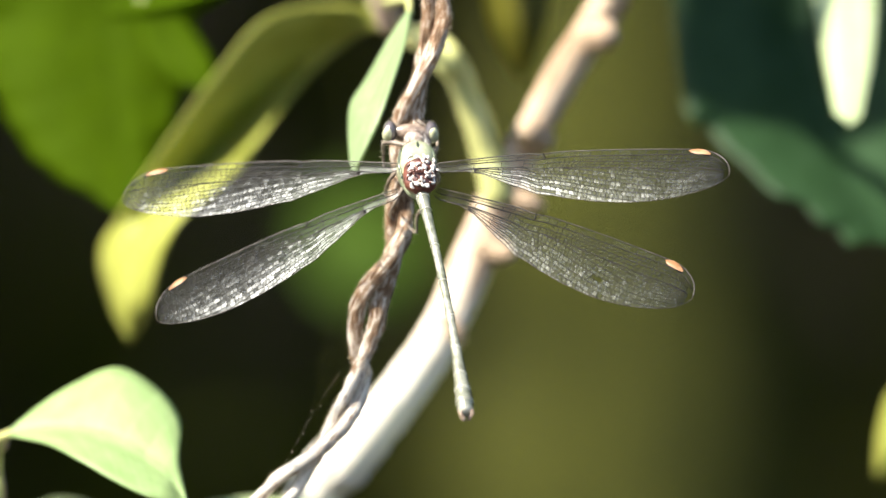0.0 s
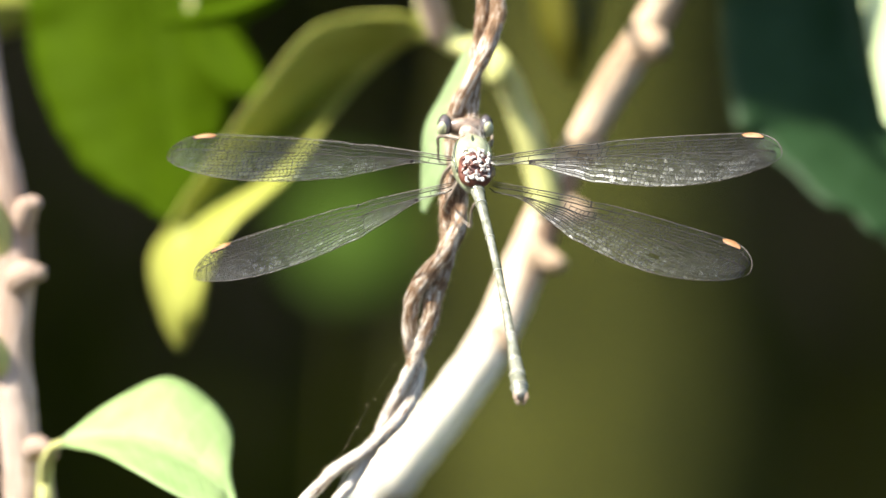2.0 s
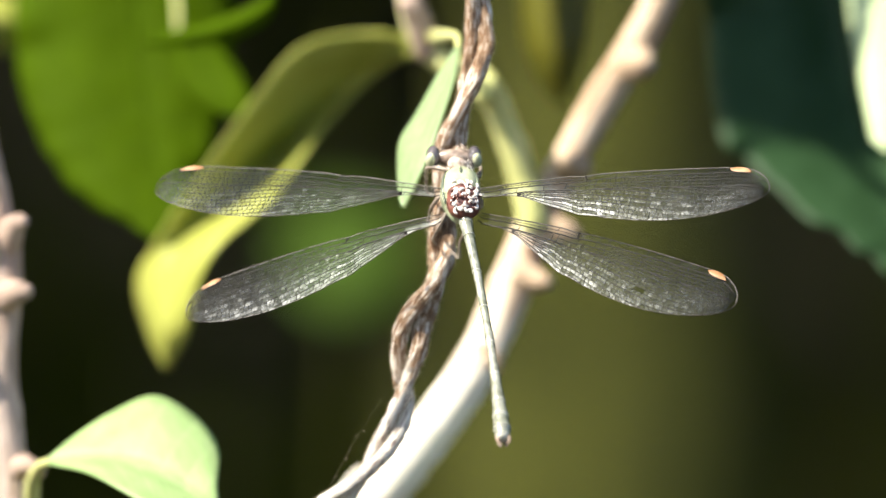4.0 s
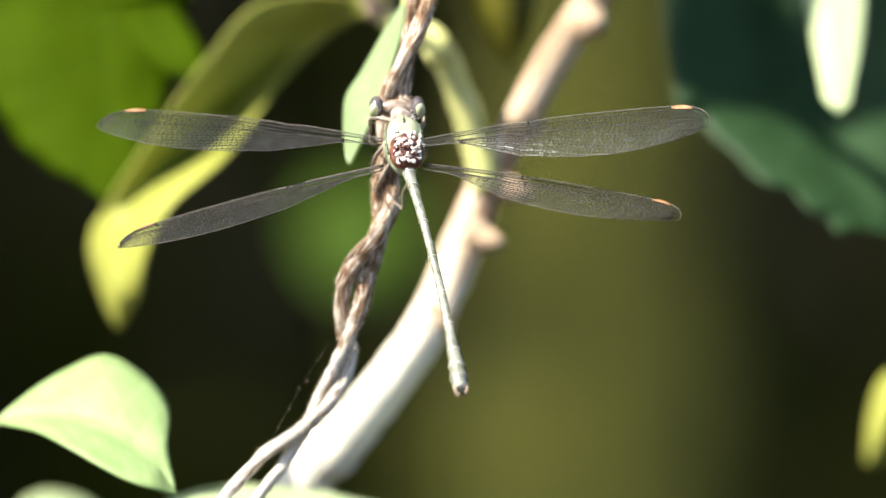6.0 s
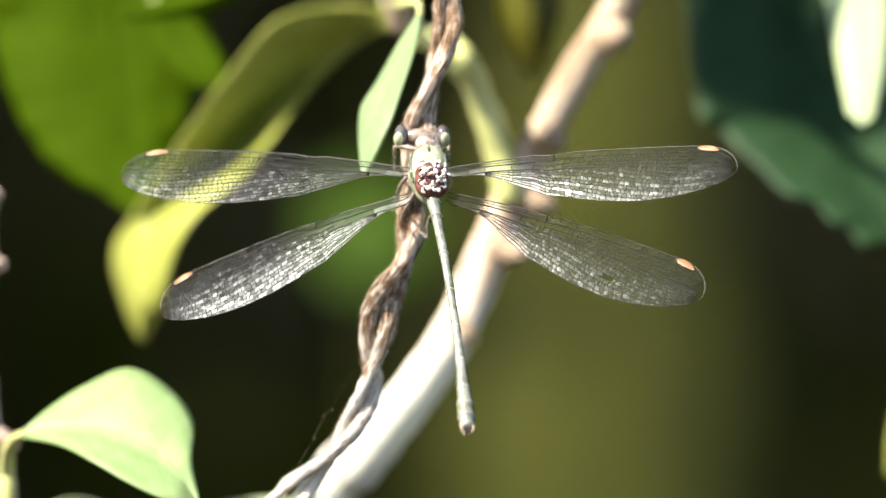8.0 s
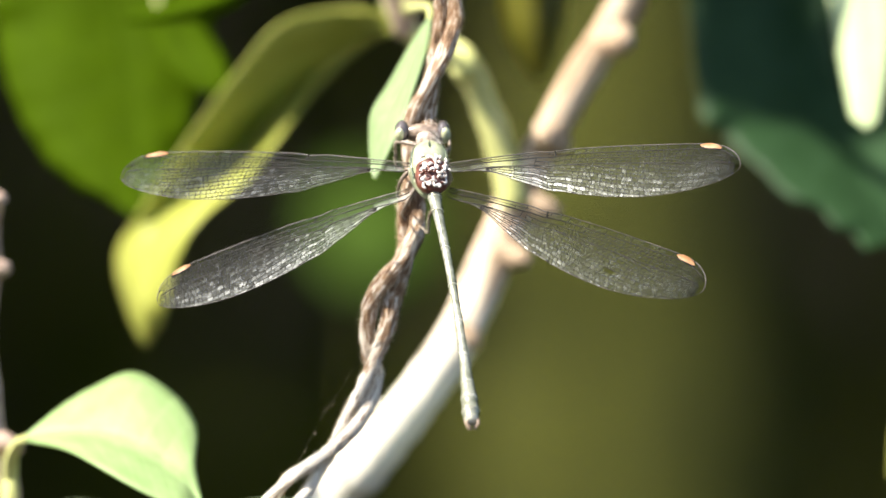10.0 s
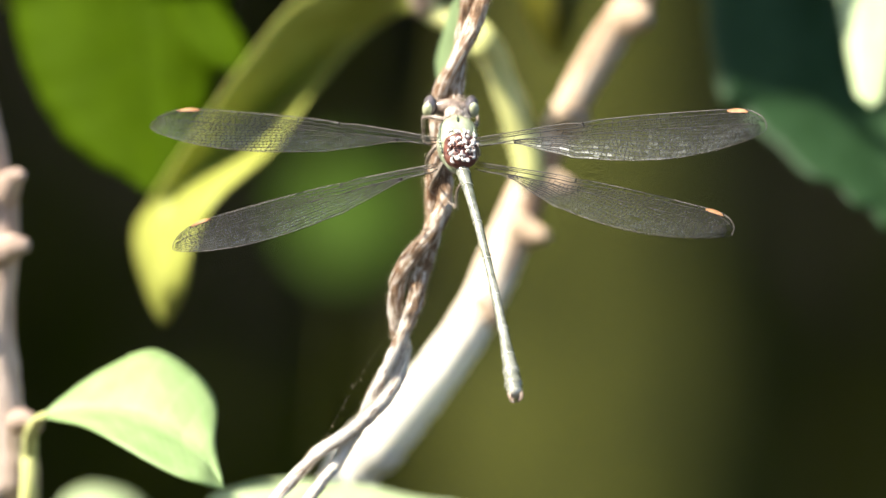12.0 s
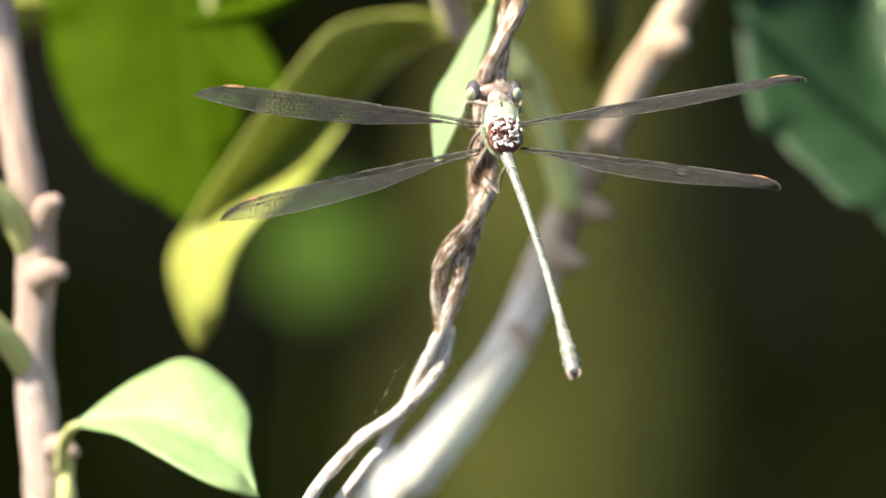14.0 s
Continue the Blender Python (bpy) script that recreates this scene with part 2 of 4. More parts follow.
def blade(name, left, mid, right, material, parent, label="", rib=0.35, wave=0.0, thick=0.22, pivot=None, seed=0.0, rib_mat=None):
    """A leaf between three plan curves, left edge, midrib and right edge; it has thickness, a midrib of its own and a wavy margin."""
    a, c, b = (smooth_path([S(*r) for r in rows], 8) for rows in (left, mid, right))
    n, half = 36, 7
    a, c, b = (np.array([[np.interp(s, np.linspace(0, 1, len(q)), q[:, k]) for k in range(3)] for s in np.linspace(0, 1, n)]) for q in (a, c, b))
    p = np.zeros((n, 2 * half + 1, 3))
    for i in range(n):
        for j in range(2 * half + 1):
            u = (j - half) / half
            edge = a[i] if u < 0 else b[i]
            w = abs(u)
            q = c[i] * (1 - w) + edge * w
            swell = np.linalg.norm(edge - c[i])
            q = q + np.array((0, -0.10 * swell * math.sin(math.pi * w), 0))
            q = q + np.array((0, 1, 0.5)) * wave / 1000 * w * w * noise.noise(Vector((i * 0.35 + seed, u * 1.2, seed)))
            p[i, j] = q
    du, dv = np.gradient(p, axis=1), np.gradient(p, axis=0)
    nrm = np.cross(du, dv)
    nrm /= np.linalg.norm(nrm, axis=2)[:, :, None] + 1e-15
    up, low = p + nrm * thick / 2000, p - nrm * thick / 2000
    sh = Shell()
    uv = lambda s, t: (2 * t - 1, s)
    g1 = sh.grid(up, uv)
    g2 = sh.grid(low, uv, flip=True)
    m = 2 * half + 1
    for i in range(n - 1):
        sh.face([g1 + i * m, g1 + (i + 1) * m, g2 + (i + 1) * m, g2 + i * m], (-1, i / n))
        sh.face([g1 + (i + 1) * m + m - 1, g1 + i * m + m - 1, g2 + i * m + m - 1, g2 + (i + 1) * m + m - 1], (1, i / n))
    ob = part(name, sh, material, parent, label, pivot)
    if rib:
        rs = Shell()
        rs.tube(c + np.array((0, -0.0002, 0)), [rib / 1000, rib / 1400, rib / 4000], 6)
        part("midrib", rs, rib_mat or material, ob)
    return ob


# ---- ground and background ----
def ground_sheet():
    sh = Shell()
    xs = np.concatenate((-np.geomspace(2000, 2, 18), np.linspace(-1.8, 1.8, 25), np.geomspace(2, 2000, 18)))
    p = np.array([[(x, y, 0.02 * noise.noise(Vector((x * 1.5, y * 1.5, 0))) if max(abs(x), abs(y)) < 3 else 0.0) for x in xs] for y in xs])
    sh.grid(p, lambda a, b: (b * 4e6, a * 4e6), flip=True)
    ob = new("ground", sh.mesh("ground"))
    ob.data.materials.append(SOIL)
    tagged(ob, "dark bare soil under the shrubs", "ground", kind="structure")


def leaf_cloud(name, count, spot, size, material, label, category, seed):
    """Many small folded leaves as one mass; spot(rng) gives each leaf's place."""
    rng = np.random.default_rng(seed)
    sh = Shell()
    for _ in range(count):
        c = np.array(spot(rng))
        turn = Euler(rng.uniform(-1.2, 1.2, 3) + np.array((0, 0, rng.uniform(0, 6.28)))).to_matrix()
        s = size * rng.uniform(0.6, 1.4)
        pts = [(-0.5, 0, 0.02), (-0.1, -0.24, 0.09), (0.25, -0.2, 0.07), (0.55, 0, -0.06), (0.25, 0.2, 0.07), (-0.1, 0.24, 0.09), (0.05, 0, 0)]
        b = len(sh.v)
        sh.v.extend(tuple(c + np.array(turn @ Vector(q)) * s) for q in pts)
        for k in range(6):
            i, j = k, (k + 1) % 6
            sh.f.append([b + i, b + j, b + 6])
            sh.uv.append([(pts[i][1] * 4, pts[i][0] + 0.5), (pts[j][1] * 4, pts[j][0] + 0.5), (0, 0.55)])
    ob = new(name, sh.mesh(name))
    ob.data.materials.append(material)
    return tagged(ob, label, category, kind="stuff")


def background():
    ground_sheet()
    # a dark earth bank added behind the shrubs, part of its shade in the colour
    sh = Shell()
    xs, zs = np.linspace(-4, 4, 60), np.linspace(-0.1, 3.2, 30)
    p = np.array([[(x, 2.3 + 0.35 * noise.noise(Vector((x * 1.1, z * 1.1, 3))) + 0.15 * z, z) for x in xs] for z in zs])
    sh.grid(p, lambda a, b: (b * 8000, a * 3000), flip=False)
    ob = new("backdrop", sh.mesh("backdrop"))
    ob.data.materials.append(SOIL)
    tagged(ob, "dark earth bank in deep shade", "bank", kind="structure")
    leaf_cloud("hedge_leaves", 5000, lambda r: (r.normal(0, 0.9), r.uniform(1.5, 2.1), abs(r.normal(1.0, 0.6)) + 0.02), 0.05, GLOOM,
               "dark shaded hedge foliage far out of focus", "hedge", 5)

    # unseen crown added to keep the background in shade, open above the mossy trunk
    def crown_spot(r):
        while True:
            q = Vector((r.uniform(-1.9, 1.2), r.uniform(0.34, 2.6), r.uniform(1.66, 2.0)))
            # where its shadow falls on the plane of the mossy trunk
            k = (q.y - 1.18) / SUN_WAY.y
            foot = q - SUN_WAY * k
            far = q - SUN_WAY * (q.y - 1.8) / SUN_WAY.y
            # sparser leaves here let some sun through onto the hedge at the right
            thin = abs(far.x - 0.085) < 0.045 and abs(far.z - 0.97) < 0.075 and r.random() < 0.35
            if not thin and not (abs(foot.x - 0.03) < 0.07 and abs(foot.z - 1.05) < 0.3):
                return q
    leaf_cloud("shade_crown", 12500, crown_spot, 0.075, LEAF, "leafy green crown out of view, added to shade the thicket", "tree", 6)


def mossy_trunk():
    base = Vector((0.05, 1.22, 0))
    t = thing("mossy_trunk", base, "olive mossy sapling trunk behind the shrub, blurred", "tree trunk")
    sh = Shell()
    pts = [(0.05, 1.22, -0.03), (0.036, 1.21, 0.5), (0.028, 1.2, 0.9), (0.0275, 1.2, 1.05), (0.032, 1.2, 1.16), (0.034, 1.21, 1.4), (0.02, 1.22, 2.1)]
    sh.tube(smooth_path(pts, 8), [0.053, 0.044, 0.037, 0.031, 0.0195, 0.017, 0.012], 24, 0.1, 2.0)
    part("trunk", sh, MOSSY, t)
    for k, (z, s) in enumerate(((1.5, 1), (1.62, -1), (1.75, 1), (1.9, -1))):
        lb = Shell()
        p0 = Vector((0.03, 1.215, z))
        lb.tube(smooth_path([p0, p0 + Vector((0.08 * s, 0.03, 0.1)), p0 + Vector((0.2 * s, 0.1, 0.18))], 5), [0.007, 0.005, 0.002], 8, 0.15, k)
        part("limb", lb, MOSSY, t)
    # a second, leaning trunk deeper in the shade
    foot = Vector((0.07, 1.75, -0.03))
    t = thing("leaning_trunk", foot, "dim mossy trunk leaning out of the shade, blurred", "tree trunk")
    sh = Shell()
    sh.tube(smooth_path([foot, (0.08, 1.75, 0.5), (0.09, 1.75, 0.9), S(43.5, -24, 1750), S(46.5, -16, 1750), S(53, -6, 1750), (0.2, 1.78, 1.25), (0.36, 1.8, 1.7)], 7), [0.03, 0.026, 0.022, 0.019, 0.019, 0.019, 0.016, 0.008], 20, 0.15, 6.0)
    part("trunk", sh, MOSSY, t)
    for k, (p, way) in enumerate(((S(49, -12, 1750), (0.05, -0.02, 0.03)), (S(45, -20, 1750), (-0.03, 0.02, 0.05)))):
        lb = Shell()
        p = Vector(p)
        lb.tube(smooth_path([p, p + Vector(way) * 0.6, p + Vector(way)], 5), [0.008, 0.006, 0.003], 8, 0.15, k)
        part("limb", lb, MOSSY, t)


# ---- the shrub: branch, green side twig and its leaves ----
def shrub():
    base = Vector((-0.16, 0.10, 0))
    t = thing("shrub", base, "leafy shrub with a pale brown branch and green leaves", "shrub")
    low = [(-0.16, 0.10, -0.03), (-0.13, 0.1, 0.4), (-0.07, 0.085, 0.85), (-0.033, 0.072, 1.03)]
    sh = Shell()
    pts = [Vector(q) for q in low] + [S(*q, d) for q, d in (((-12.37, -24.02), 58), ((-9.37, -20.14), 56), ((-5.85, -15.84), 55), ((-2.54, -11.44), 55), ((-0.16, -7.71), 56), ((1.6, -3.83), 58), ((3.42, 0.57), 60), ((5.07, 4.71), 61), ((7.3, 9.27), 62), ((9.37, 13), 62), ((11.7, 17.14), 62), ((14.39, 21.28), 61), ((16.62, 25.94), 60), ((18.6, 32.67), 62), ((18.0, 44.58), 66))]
    sh.tube(smooth_path(pts, 7), [0.0050, 0.0042, 0.0034, 0.0028, 0.0026, 0.0025, 0.0023, 0.0022, 0.0021, 0.0021, 0.0020, 0.0018, 0.0016, 0.0017, 0.0018, 0.0018, 0.0017, 0.0016, 0.001], 16, 0.09, 1.0)
    part("branch", sh, BRANCH, t, "pale brown sunlit bark")
    # stubs and swollen nodes
    for rows, radii, mat in ((((3.83, 0.05, 59), (5.23, -0.36, 58), (6.42, -0.47, 57)), (1.9, 1.3, 1.0, 0.5), KNOB),
                             (((6.01, 4.71, 61), (7.82, 4.19, 60), (9.22, 3.78, 60)), (1.8, 1.3, 0.9, 0.5), KNOB),
                             (((13.77, 19.73, 61), (14.91, 19.62, 59), (15.64, 19.73, 58)), (2.0, 1.7, 1.2, 0.6), KNOB),
                             (((8.59, 10.15, 62), (7.82, 10.67, 59), (7.3, 11.18, 58)), (1.8, 1.5, 1.1, 0.5), KNOB),
                             (((0.31, -7.2, 56), (1.24, -8.13, 55), (1.76, -8.75, 55)), (2.0, 1.5, 0.9, 0.4), KNOB)):
        stem("branch_knob", rows, radii, mat, t, seed=rows[0][0])
    twig = stem("side_twig", [(4.97, 4.19, 60), (4.04, 8.85, 60), (2.49, 13.25, 59), (1.24, 16.62, 58), (0.05, 18.28, 60), (-2.02, 19.21, 62), (-4.35, 20.35, 63), (-6.01, 23.61, 64), (-6.68, 27.49, 65), (-6.56, 36.29, 66)],
         (1.6, 1.5, 1.35, 1.3, 1.2, 1.1, 1.1, 1.2, 1.0, 0.5), GREEN_TWIG, t, "yellow-green young twig", 12, 0.2)
    stem("bud", [(0.41, 16.1, 57), (0.57, 17.4, 56), (0.41, 18.59, 57)], (1.0, 1.55, 1.3, 0.6), GREEN_TWIG, t, "pale swollen bud")
    stem("branch_knob", [(-4.87, 20.24, 63), (-6.01, 24.39, 61), (-7.04, 25.42, 60)], (1.2, 1.3, 1.2, 0.7), GREY_TWIG, t)

    # large green leaf
    blade("leaf", [(-34.9, 39.92, 100), (-41.11, 32.67, 99), (-42.56, 22.31, 96), (-41, 14.55, 92), (-36.97, 7.71, 88), (-29.98, 3.57, 84)],
          [(-32.82, 39.92, 100), (-32.31, 30.6, 97), (-31.69, 21.8, 94), (-30.75, 14.03, 90), (-29.61, 8.34, 87), (-29.2, 3.47, 84)],
          [(-30.75, 39.92, 100), (-24.02, 32.15, 98), (-22.73, 22.31, 96), (-23.92, 15.07, 92), (-25.68, 8.34, 88), (-28.42, 3.78, 84)],
          LEAF, t, "large smooth green leaf lit through by the sun", wave=2.0, seed=1)
    stem("petiole", [(-32.82, 39.92, 100), (-25.06, 43.02, 85), (-14.7, 39.92, 70), (-6.83, 32.15, 66)], (0.9, 0.9, 0.9, 1.0), GREEN_TWIG, t)
    blade("leaf", [(-18.85, 26.46, 72), (-20.66, 24.9, 72), (-25.06, 23.25, 71), (-30.75, 21.69, 70)],
          [(-18.74, 26.35, 70), (-20.14, 24.28, 69), (-24.44, 22.42, 69), (-30.65, 21.38, 70)],
          [(-18.64, 26.25, 72), (-19.62, 23.56, 71), (-23.76, 21.49, 70), (-30.49, 21.07, 70)], LEAF, t, "bright green leaf with a pale pointed tip", seed=2)
    stem("petiole", [(-18.74, 26.35, 71), (-14.7, 29.56, 70), (-9.53, 30.6, 68), (-6.56, 29.56, 65)], (0.4, 0.4, 0.5, 0.6), GREEN_TWIG, t)
    blade("leaf", [(-28.27, 21.8, 89), (-27.03, 17.86, 87), (-24.44, 15.17, 85), (-21.54, 14.65, 83)],
          [(-27.65, 22.31, 88), (-25.16, 18.48, 86), (-22.99, 16.31, 84), (-21.12, 14.86, 83)],
          [(-25.58, 22.83, 89), (-22.88, 20.04, 87), (-21.33, 17.45, 85), (-20.81, 15.07, 83)], LEAF, t, seed=3)
    stem("petiole", [(-27.54, 22.21, 88), (-27.65, 29.04, 90), (-27.03, 37.33, 92), (-25.06, 42.92, 85)], (0.35, 0.4, 0.5, 0.8), GREEN_TWIG, t)
    blade("leaf", [(-54.05, 25.94, 100), (-48.36, 26.04, 100), (-43.7, 25.83, 101), (-39.55, 23.87, 102)],
          [(-54.05, 23.35, 98), (-48.36, 23.45, 97), (-43.7, 23.25, 98), (-39.35, 23.25, 102)],
          [(-54.05, 20.76, 100), (-48.36, 20.35, 100), (-43.7, 20.55, 101), (-39.24, 22.31, 102)], LEAF_YELLOW, t, "yellow-green leaf", seed=4)

    # long leaf folded along its midrib, its tip curled and yellowing
    blade("leaf", [(-4.66, 21.38, 64), (-9.53, 22.42, 76), (-16.05, 21.28, 76), (-20.71, 16.1, 76), (-25.47, 9.47, 77), (-29.46, 3.47, 79), (-31.37, -0.41, 84), (-30.39, -5.23, 84), (-28.84, -8.34, 80)],
          [(-4.76, 20.86, 65), (-8.23, 20.14, 80), (-12.5, 16.95, 84), (-16.7, 12.95, 86), (-21.5, 8.0, 86), (-27.0, 3.6, 80), (-28.27, -0.88, 77), (-28.58, -5.23, 76), (-28.68, -8.44, 80)],
          [(-4.87, 20.45, 64), (-7.82, 19.52, 80), (-11.86, 16.31, 82.5), (-15.3, 12.2, 78), (-18.8, 7.3, 75), (-24.0, 2.65, 70), (-26.1, -1.85, 72), (-26.8, -5.45, 75), (-28.53, -8.44, 80)],
          LEAF_YELLOW, t, "long yellow-green leaf folded along its midrib, tip curled", seed=5, rib=0.3)
    # narrow leaf that hangs close behind the perch
    thin = blade("leaf", [(-3.21, 21.8, 22), (-4.97, 19.21, 21), (-7.04, 15.58, 20), (-8.44, 13.25, 18), (-8.65, 10.41, 16), (-8.39, 7.3, 12)],
          [(-3.05, 21.8, 22), (-4.14, 18.69, 18), (-5.8, 15.07, 16), (-7.14, 12.48, 14), (-7.82, 9.89, 13), (-8.18, 7.2, 12)],
          [(-2.9, 21.8, 22), (-3.52, 18.69, 16), (-4.87, 14.55, 12.5), (-5.85, 11.7, 11), (-7.04, 9.11, 11), (-7.97, 7.14, 12)],
          LEAF_GREY, t, "narrow pale grey-green leaf hanging by the vine", pivot=S(-3.05, 21.8, 22), seed=6, rib=0.12)
    stem("petiole", [(-3.05, 21.69, 22), (-3.21, 22.83, 30), (-4.35, 22.83, 50), (-5.59, 22.57, 66)], (0.3, 0.35, 0.5, 0.6), GREEN_TWIG, thin)
    # olive leaf behind the twig
    blade("leaf", [(4.04, 31.12, 105), (3.93, 25.94, 105), (4.35, 20.76, 105), (6.01, 17.14, 105), (7.3, 15.58, 105)],
          [(7.04, 31.12, 102), (6.56, 25.94, 101), (7.14, 20.76, 101), (7.3, 17.65, 103), (7.46, 15.48, 105)],
          [(10.15, 31.12, 105), (10.04, 25.94, 105), (9.53, 21.28, 105), (8.59, 17.65, 105), (7.56, 15.48, 105)], LEAF_OLIVE, t, "olive-yellow hanging leaf", seed=7)
    stem("petiole", [(7.04, 31.12, 103), (9.11, 36.29, 90), (15.32, 37.33, 72), (18.5, 35.26, 63)], (0.6, 0.7, 0.8, 1.0), GREEN_TWIG, t)
    # broad leaf whose shade is put into its dark colour
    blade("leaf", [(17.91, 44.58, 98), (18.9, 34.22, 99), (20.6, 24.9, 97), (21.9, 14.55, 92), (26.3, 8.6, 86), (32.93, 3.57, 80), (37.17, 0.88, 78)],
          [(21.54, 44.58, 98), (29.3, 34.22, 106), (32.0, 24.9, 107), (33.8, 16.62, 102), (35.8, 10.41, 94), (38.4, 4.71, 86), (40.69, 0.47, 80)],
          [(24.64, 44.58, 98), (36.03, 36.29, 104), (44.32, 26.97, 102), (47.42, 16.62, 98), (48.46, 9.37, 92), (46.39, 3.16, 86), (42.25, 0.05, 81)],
          LEAF_SHADED, t, "broad dark green glossy leaf, shade put into its colour", wave=4.0, seed=8, rib=0.15)
    stem("petiole", [(21.54, 44.47, 98), (23.8, 46.5, 82), (18.0, 44.06, 66)], (0.5, 0.6, 0.7), GREEN_TWIG, t)
    bright = blade("leaf", [(33.45, 33.19, 86), (33.7, 25.94, 80), (34.74, 18.69, 72), (35.93, 12.48, 64)],
          [(36.03, 33.19, 84), (36.45, 25.94, 78), (37.07, 18.69, 70), (37.33, 11.34, 62)],
          [(38.62, 33.19, 84), (39.76, 25.94, 78), (39.55, 18.69, 70), (38.36, 12.22, 63)], LEAF_BRIGHT, t, "pale sunlit leaf in front of a dark one", seed=9, pivot=S(36.03, 33.19, 84))
    stem("petiole", [(36.03, 33.19, 84), (38.5, 38.88, 92), (33.93, 45.58, 88), (18.0, 44.16, 66)], (0.3, 0.3, 0.35, 0.6), GREEN_TWIG, t)
    # pale leaf low on the branch
    blade("leaf", [(-27.75, -30.49, 44), (-24.54, -24.54, 48), (-17.81, -22.78, 48), (-10.56, -23.35, 47), (-3.31, -24.8, 46), (3.93, -26.15, 44), (7.3, -28.16, 40)],
          [(-27.65, -31.53, 38), (-20.92, -28.16, 36), (-14.7, -27.91, 35), (-8.49, -28.16, 35), (-2.28, -28.68, 36), (3.42, -28.94, 37), (7.46, -28.53, 40)],
          [(-27.54, -32.57, 34), (-21.95, -33.6, 26), (-15.22, -34.64, 24), (-8.49, -34.64, 24), (-1.24, -33.6, 26), (4.45, -31.53, 31), (7.56, -28.94, 39)],
          LEAF_BRIGHT, t, "pale sunlit leaf low on the branch", seed=10, wave=1.0)
    stem("petiole", [(-27.65, -31.53, 38), (-30.24, -33.6, 48), (-27.13, -38.26, 60), (-22.99, -39.55, 72)], (0.6, 0.7, 0.8, 0.9), GREEN_TWIG, t)
    blade("leaf", [(-38.52, -26.87, 120), (-37.48, -24.54, 120), (-34.9, -23.51, 120), (-31.27, -24.54, 120), (-29.46, -26.87, 120)],
          [(-38.78, -27.65, 116), (-36.71, -27.13, 114), (-34.38, -26.87, 114), (-31.79, -27.13, 114), (-29.2, -27.28, 118)],
          [(-38.52, -28.42, 116), (-36.71, -30.49, 112), (-34.38, -31.01, 112), (-31.53, -29.98, 112), (-29.3, -27.65, 116)], LEAF_BRIGHT, t, seed=11)
    blade("leaf", [(-30.24, -28.94, 110), (-27.13, -26.35, 110), (-23.51, -26.87, 110)], [(-30.24, -29.46, 108), (-26.61, -28.42, 106), (-23.25, -27.39, 110)],
          [(-29.98, -29.98, 110), (-26.09, -31.01, 110), (-23.09, -28.16, 110)], LEAF, t, seed=12)
    stem("petiole", [(-29.2, -27.39, 117), (-29.46, -29.46, 112), (-28.16, -34.12, 100), (-25.06, -42.4, 78)], (0.5, 0.5, 0.6, 0.8), GREEN_TWIG, t)
    # leaf at the far side, and the round blurred one in the middle distance
    blade("leaf", [(44.48, -11.34, 100), (41.38, -12.89, 100), (40.08, -16.52, 100), (39.82, -20.4, 100)],
          [(44.59, -11.44, 97), (42.93, -14.44, 96), (41.63, -17.55, 97), (39.93, -20.76, 100)],
          [(44.69, -11.55, 100), (45.52, -15.48, 100), (43.45, -19.62, 100), (40.03, -20.92, 100)], LEAF_YELLOW, t, "small yellow-green leaf", seed=13)
    stem("petiole", [(44.59, -11.44, 98), (48.02, -6.16, 96), (49.5, 7.3, 90), (46.25, 38.36, 96), (33.89, 47.65, 86), (18.0, 44.32, 66)], (0.4, 0.4, 0.45, 0.45, 0.45, 0.6), GREEN_TWIG, t)
    return t, thin, bright


def middle_leaves():
    """A sapling in the middle distance with a round leaf or two."""
    base = Vector((-0.03, 0.54, 0))
    t = thing("sapling", base, "thin green sapling with round leaves, blurred", "sapling")
    sh = Shell()
    sh.tube(smooth_path([(-0.03, 0.54, -0.02), (-0.025, 0.54, 0.5), (-0.016, 0.53, 0.9), (-0.0105, 0.524, 1.07), (-0.009, 0.526, 1.1), (-0.009, 0.527, 1.13)], 6), [0.003, 0.0012, 0.0005, 0.0003], 8, 0.1)
    part("stem", sh, MOSSY, t)
    blade("leaf", [(-12.89, 1.09, 520), (-11.34, 4.71, 530), (-7.46, 6.26, 534), (-3.05, 4.71, 530), (-1.66, 1.35, 520)],
          [(-13, 0.57, 518), (-10.56, 0.83, 518), (-7.2, 1.09, 518), (-3.57, 1.09, 518), (-1.5, 0.83, 518)],
          [(-12.79, 0.05, 516), (-10.82, -3.57, 508), (-7.2, -4.87, 504), (-3.31, -3.31, 508), (-1.4, 0.31, 516)], LEAF_DULL, t, "round dull green leaf", seed=20)
    stem("petiole", [(-7.04, -4.35, 506), (-6.83, -6.68, 514), (-6.56, -9.27, 520), (-7.46, -13.41, 524)], (0.4, 0.45, 0.5, 0.5), MOSSY, t)


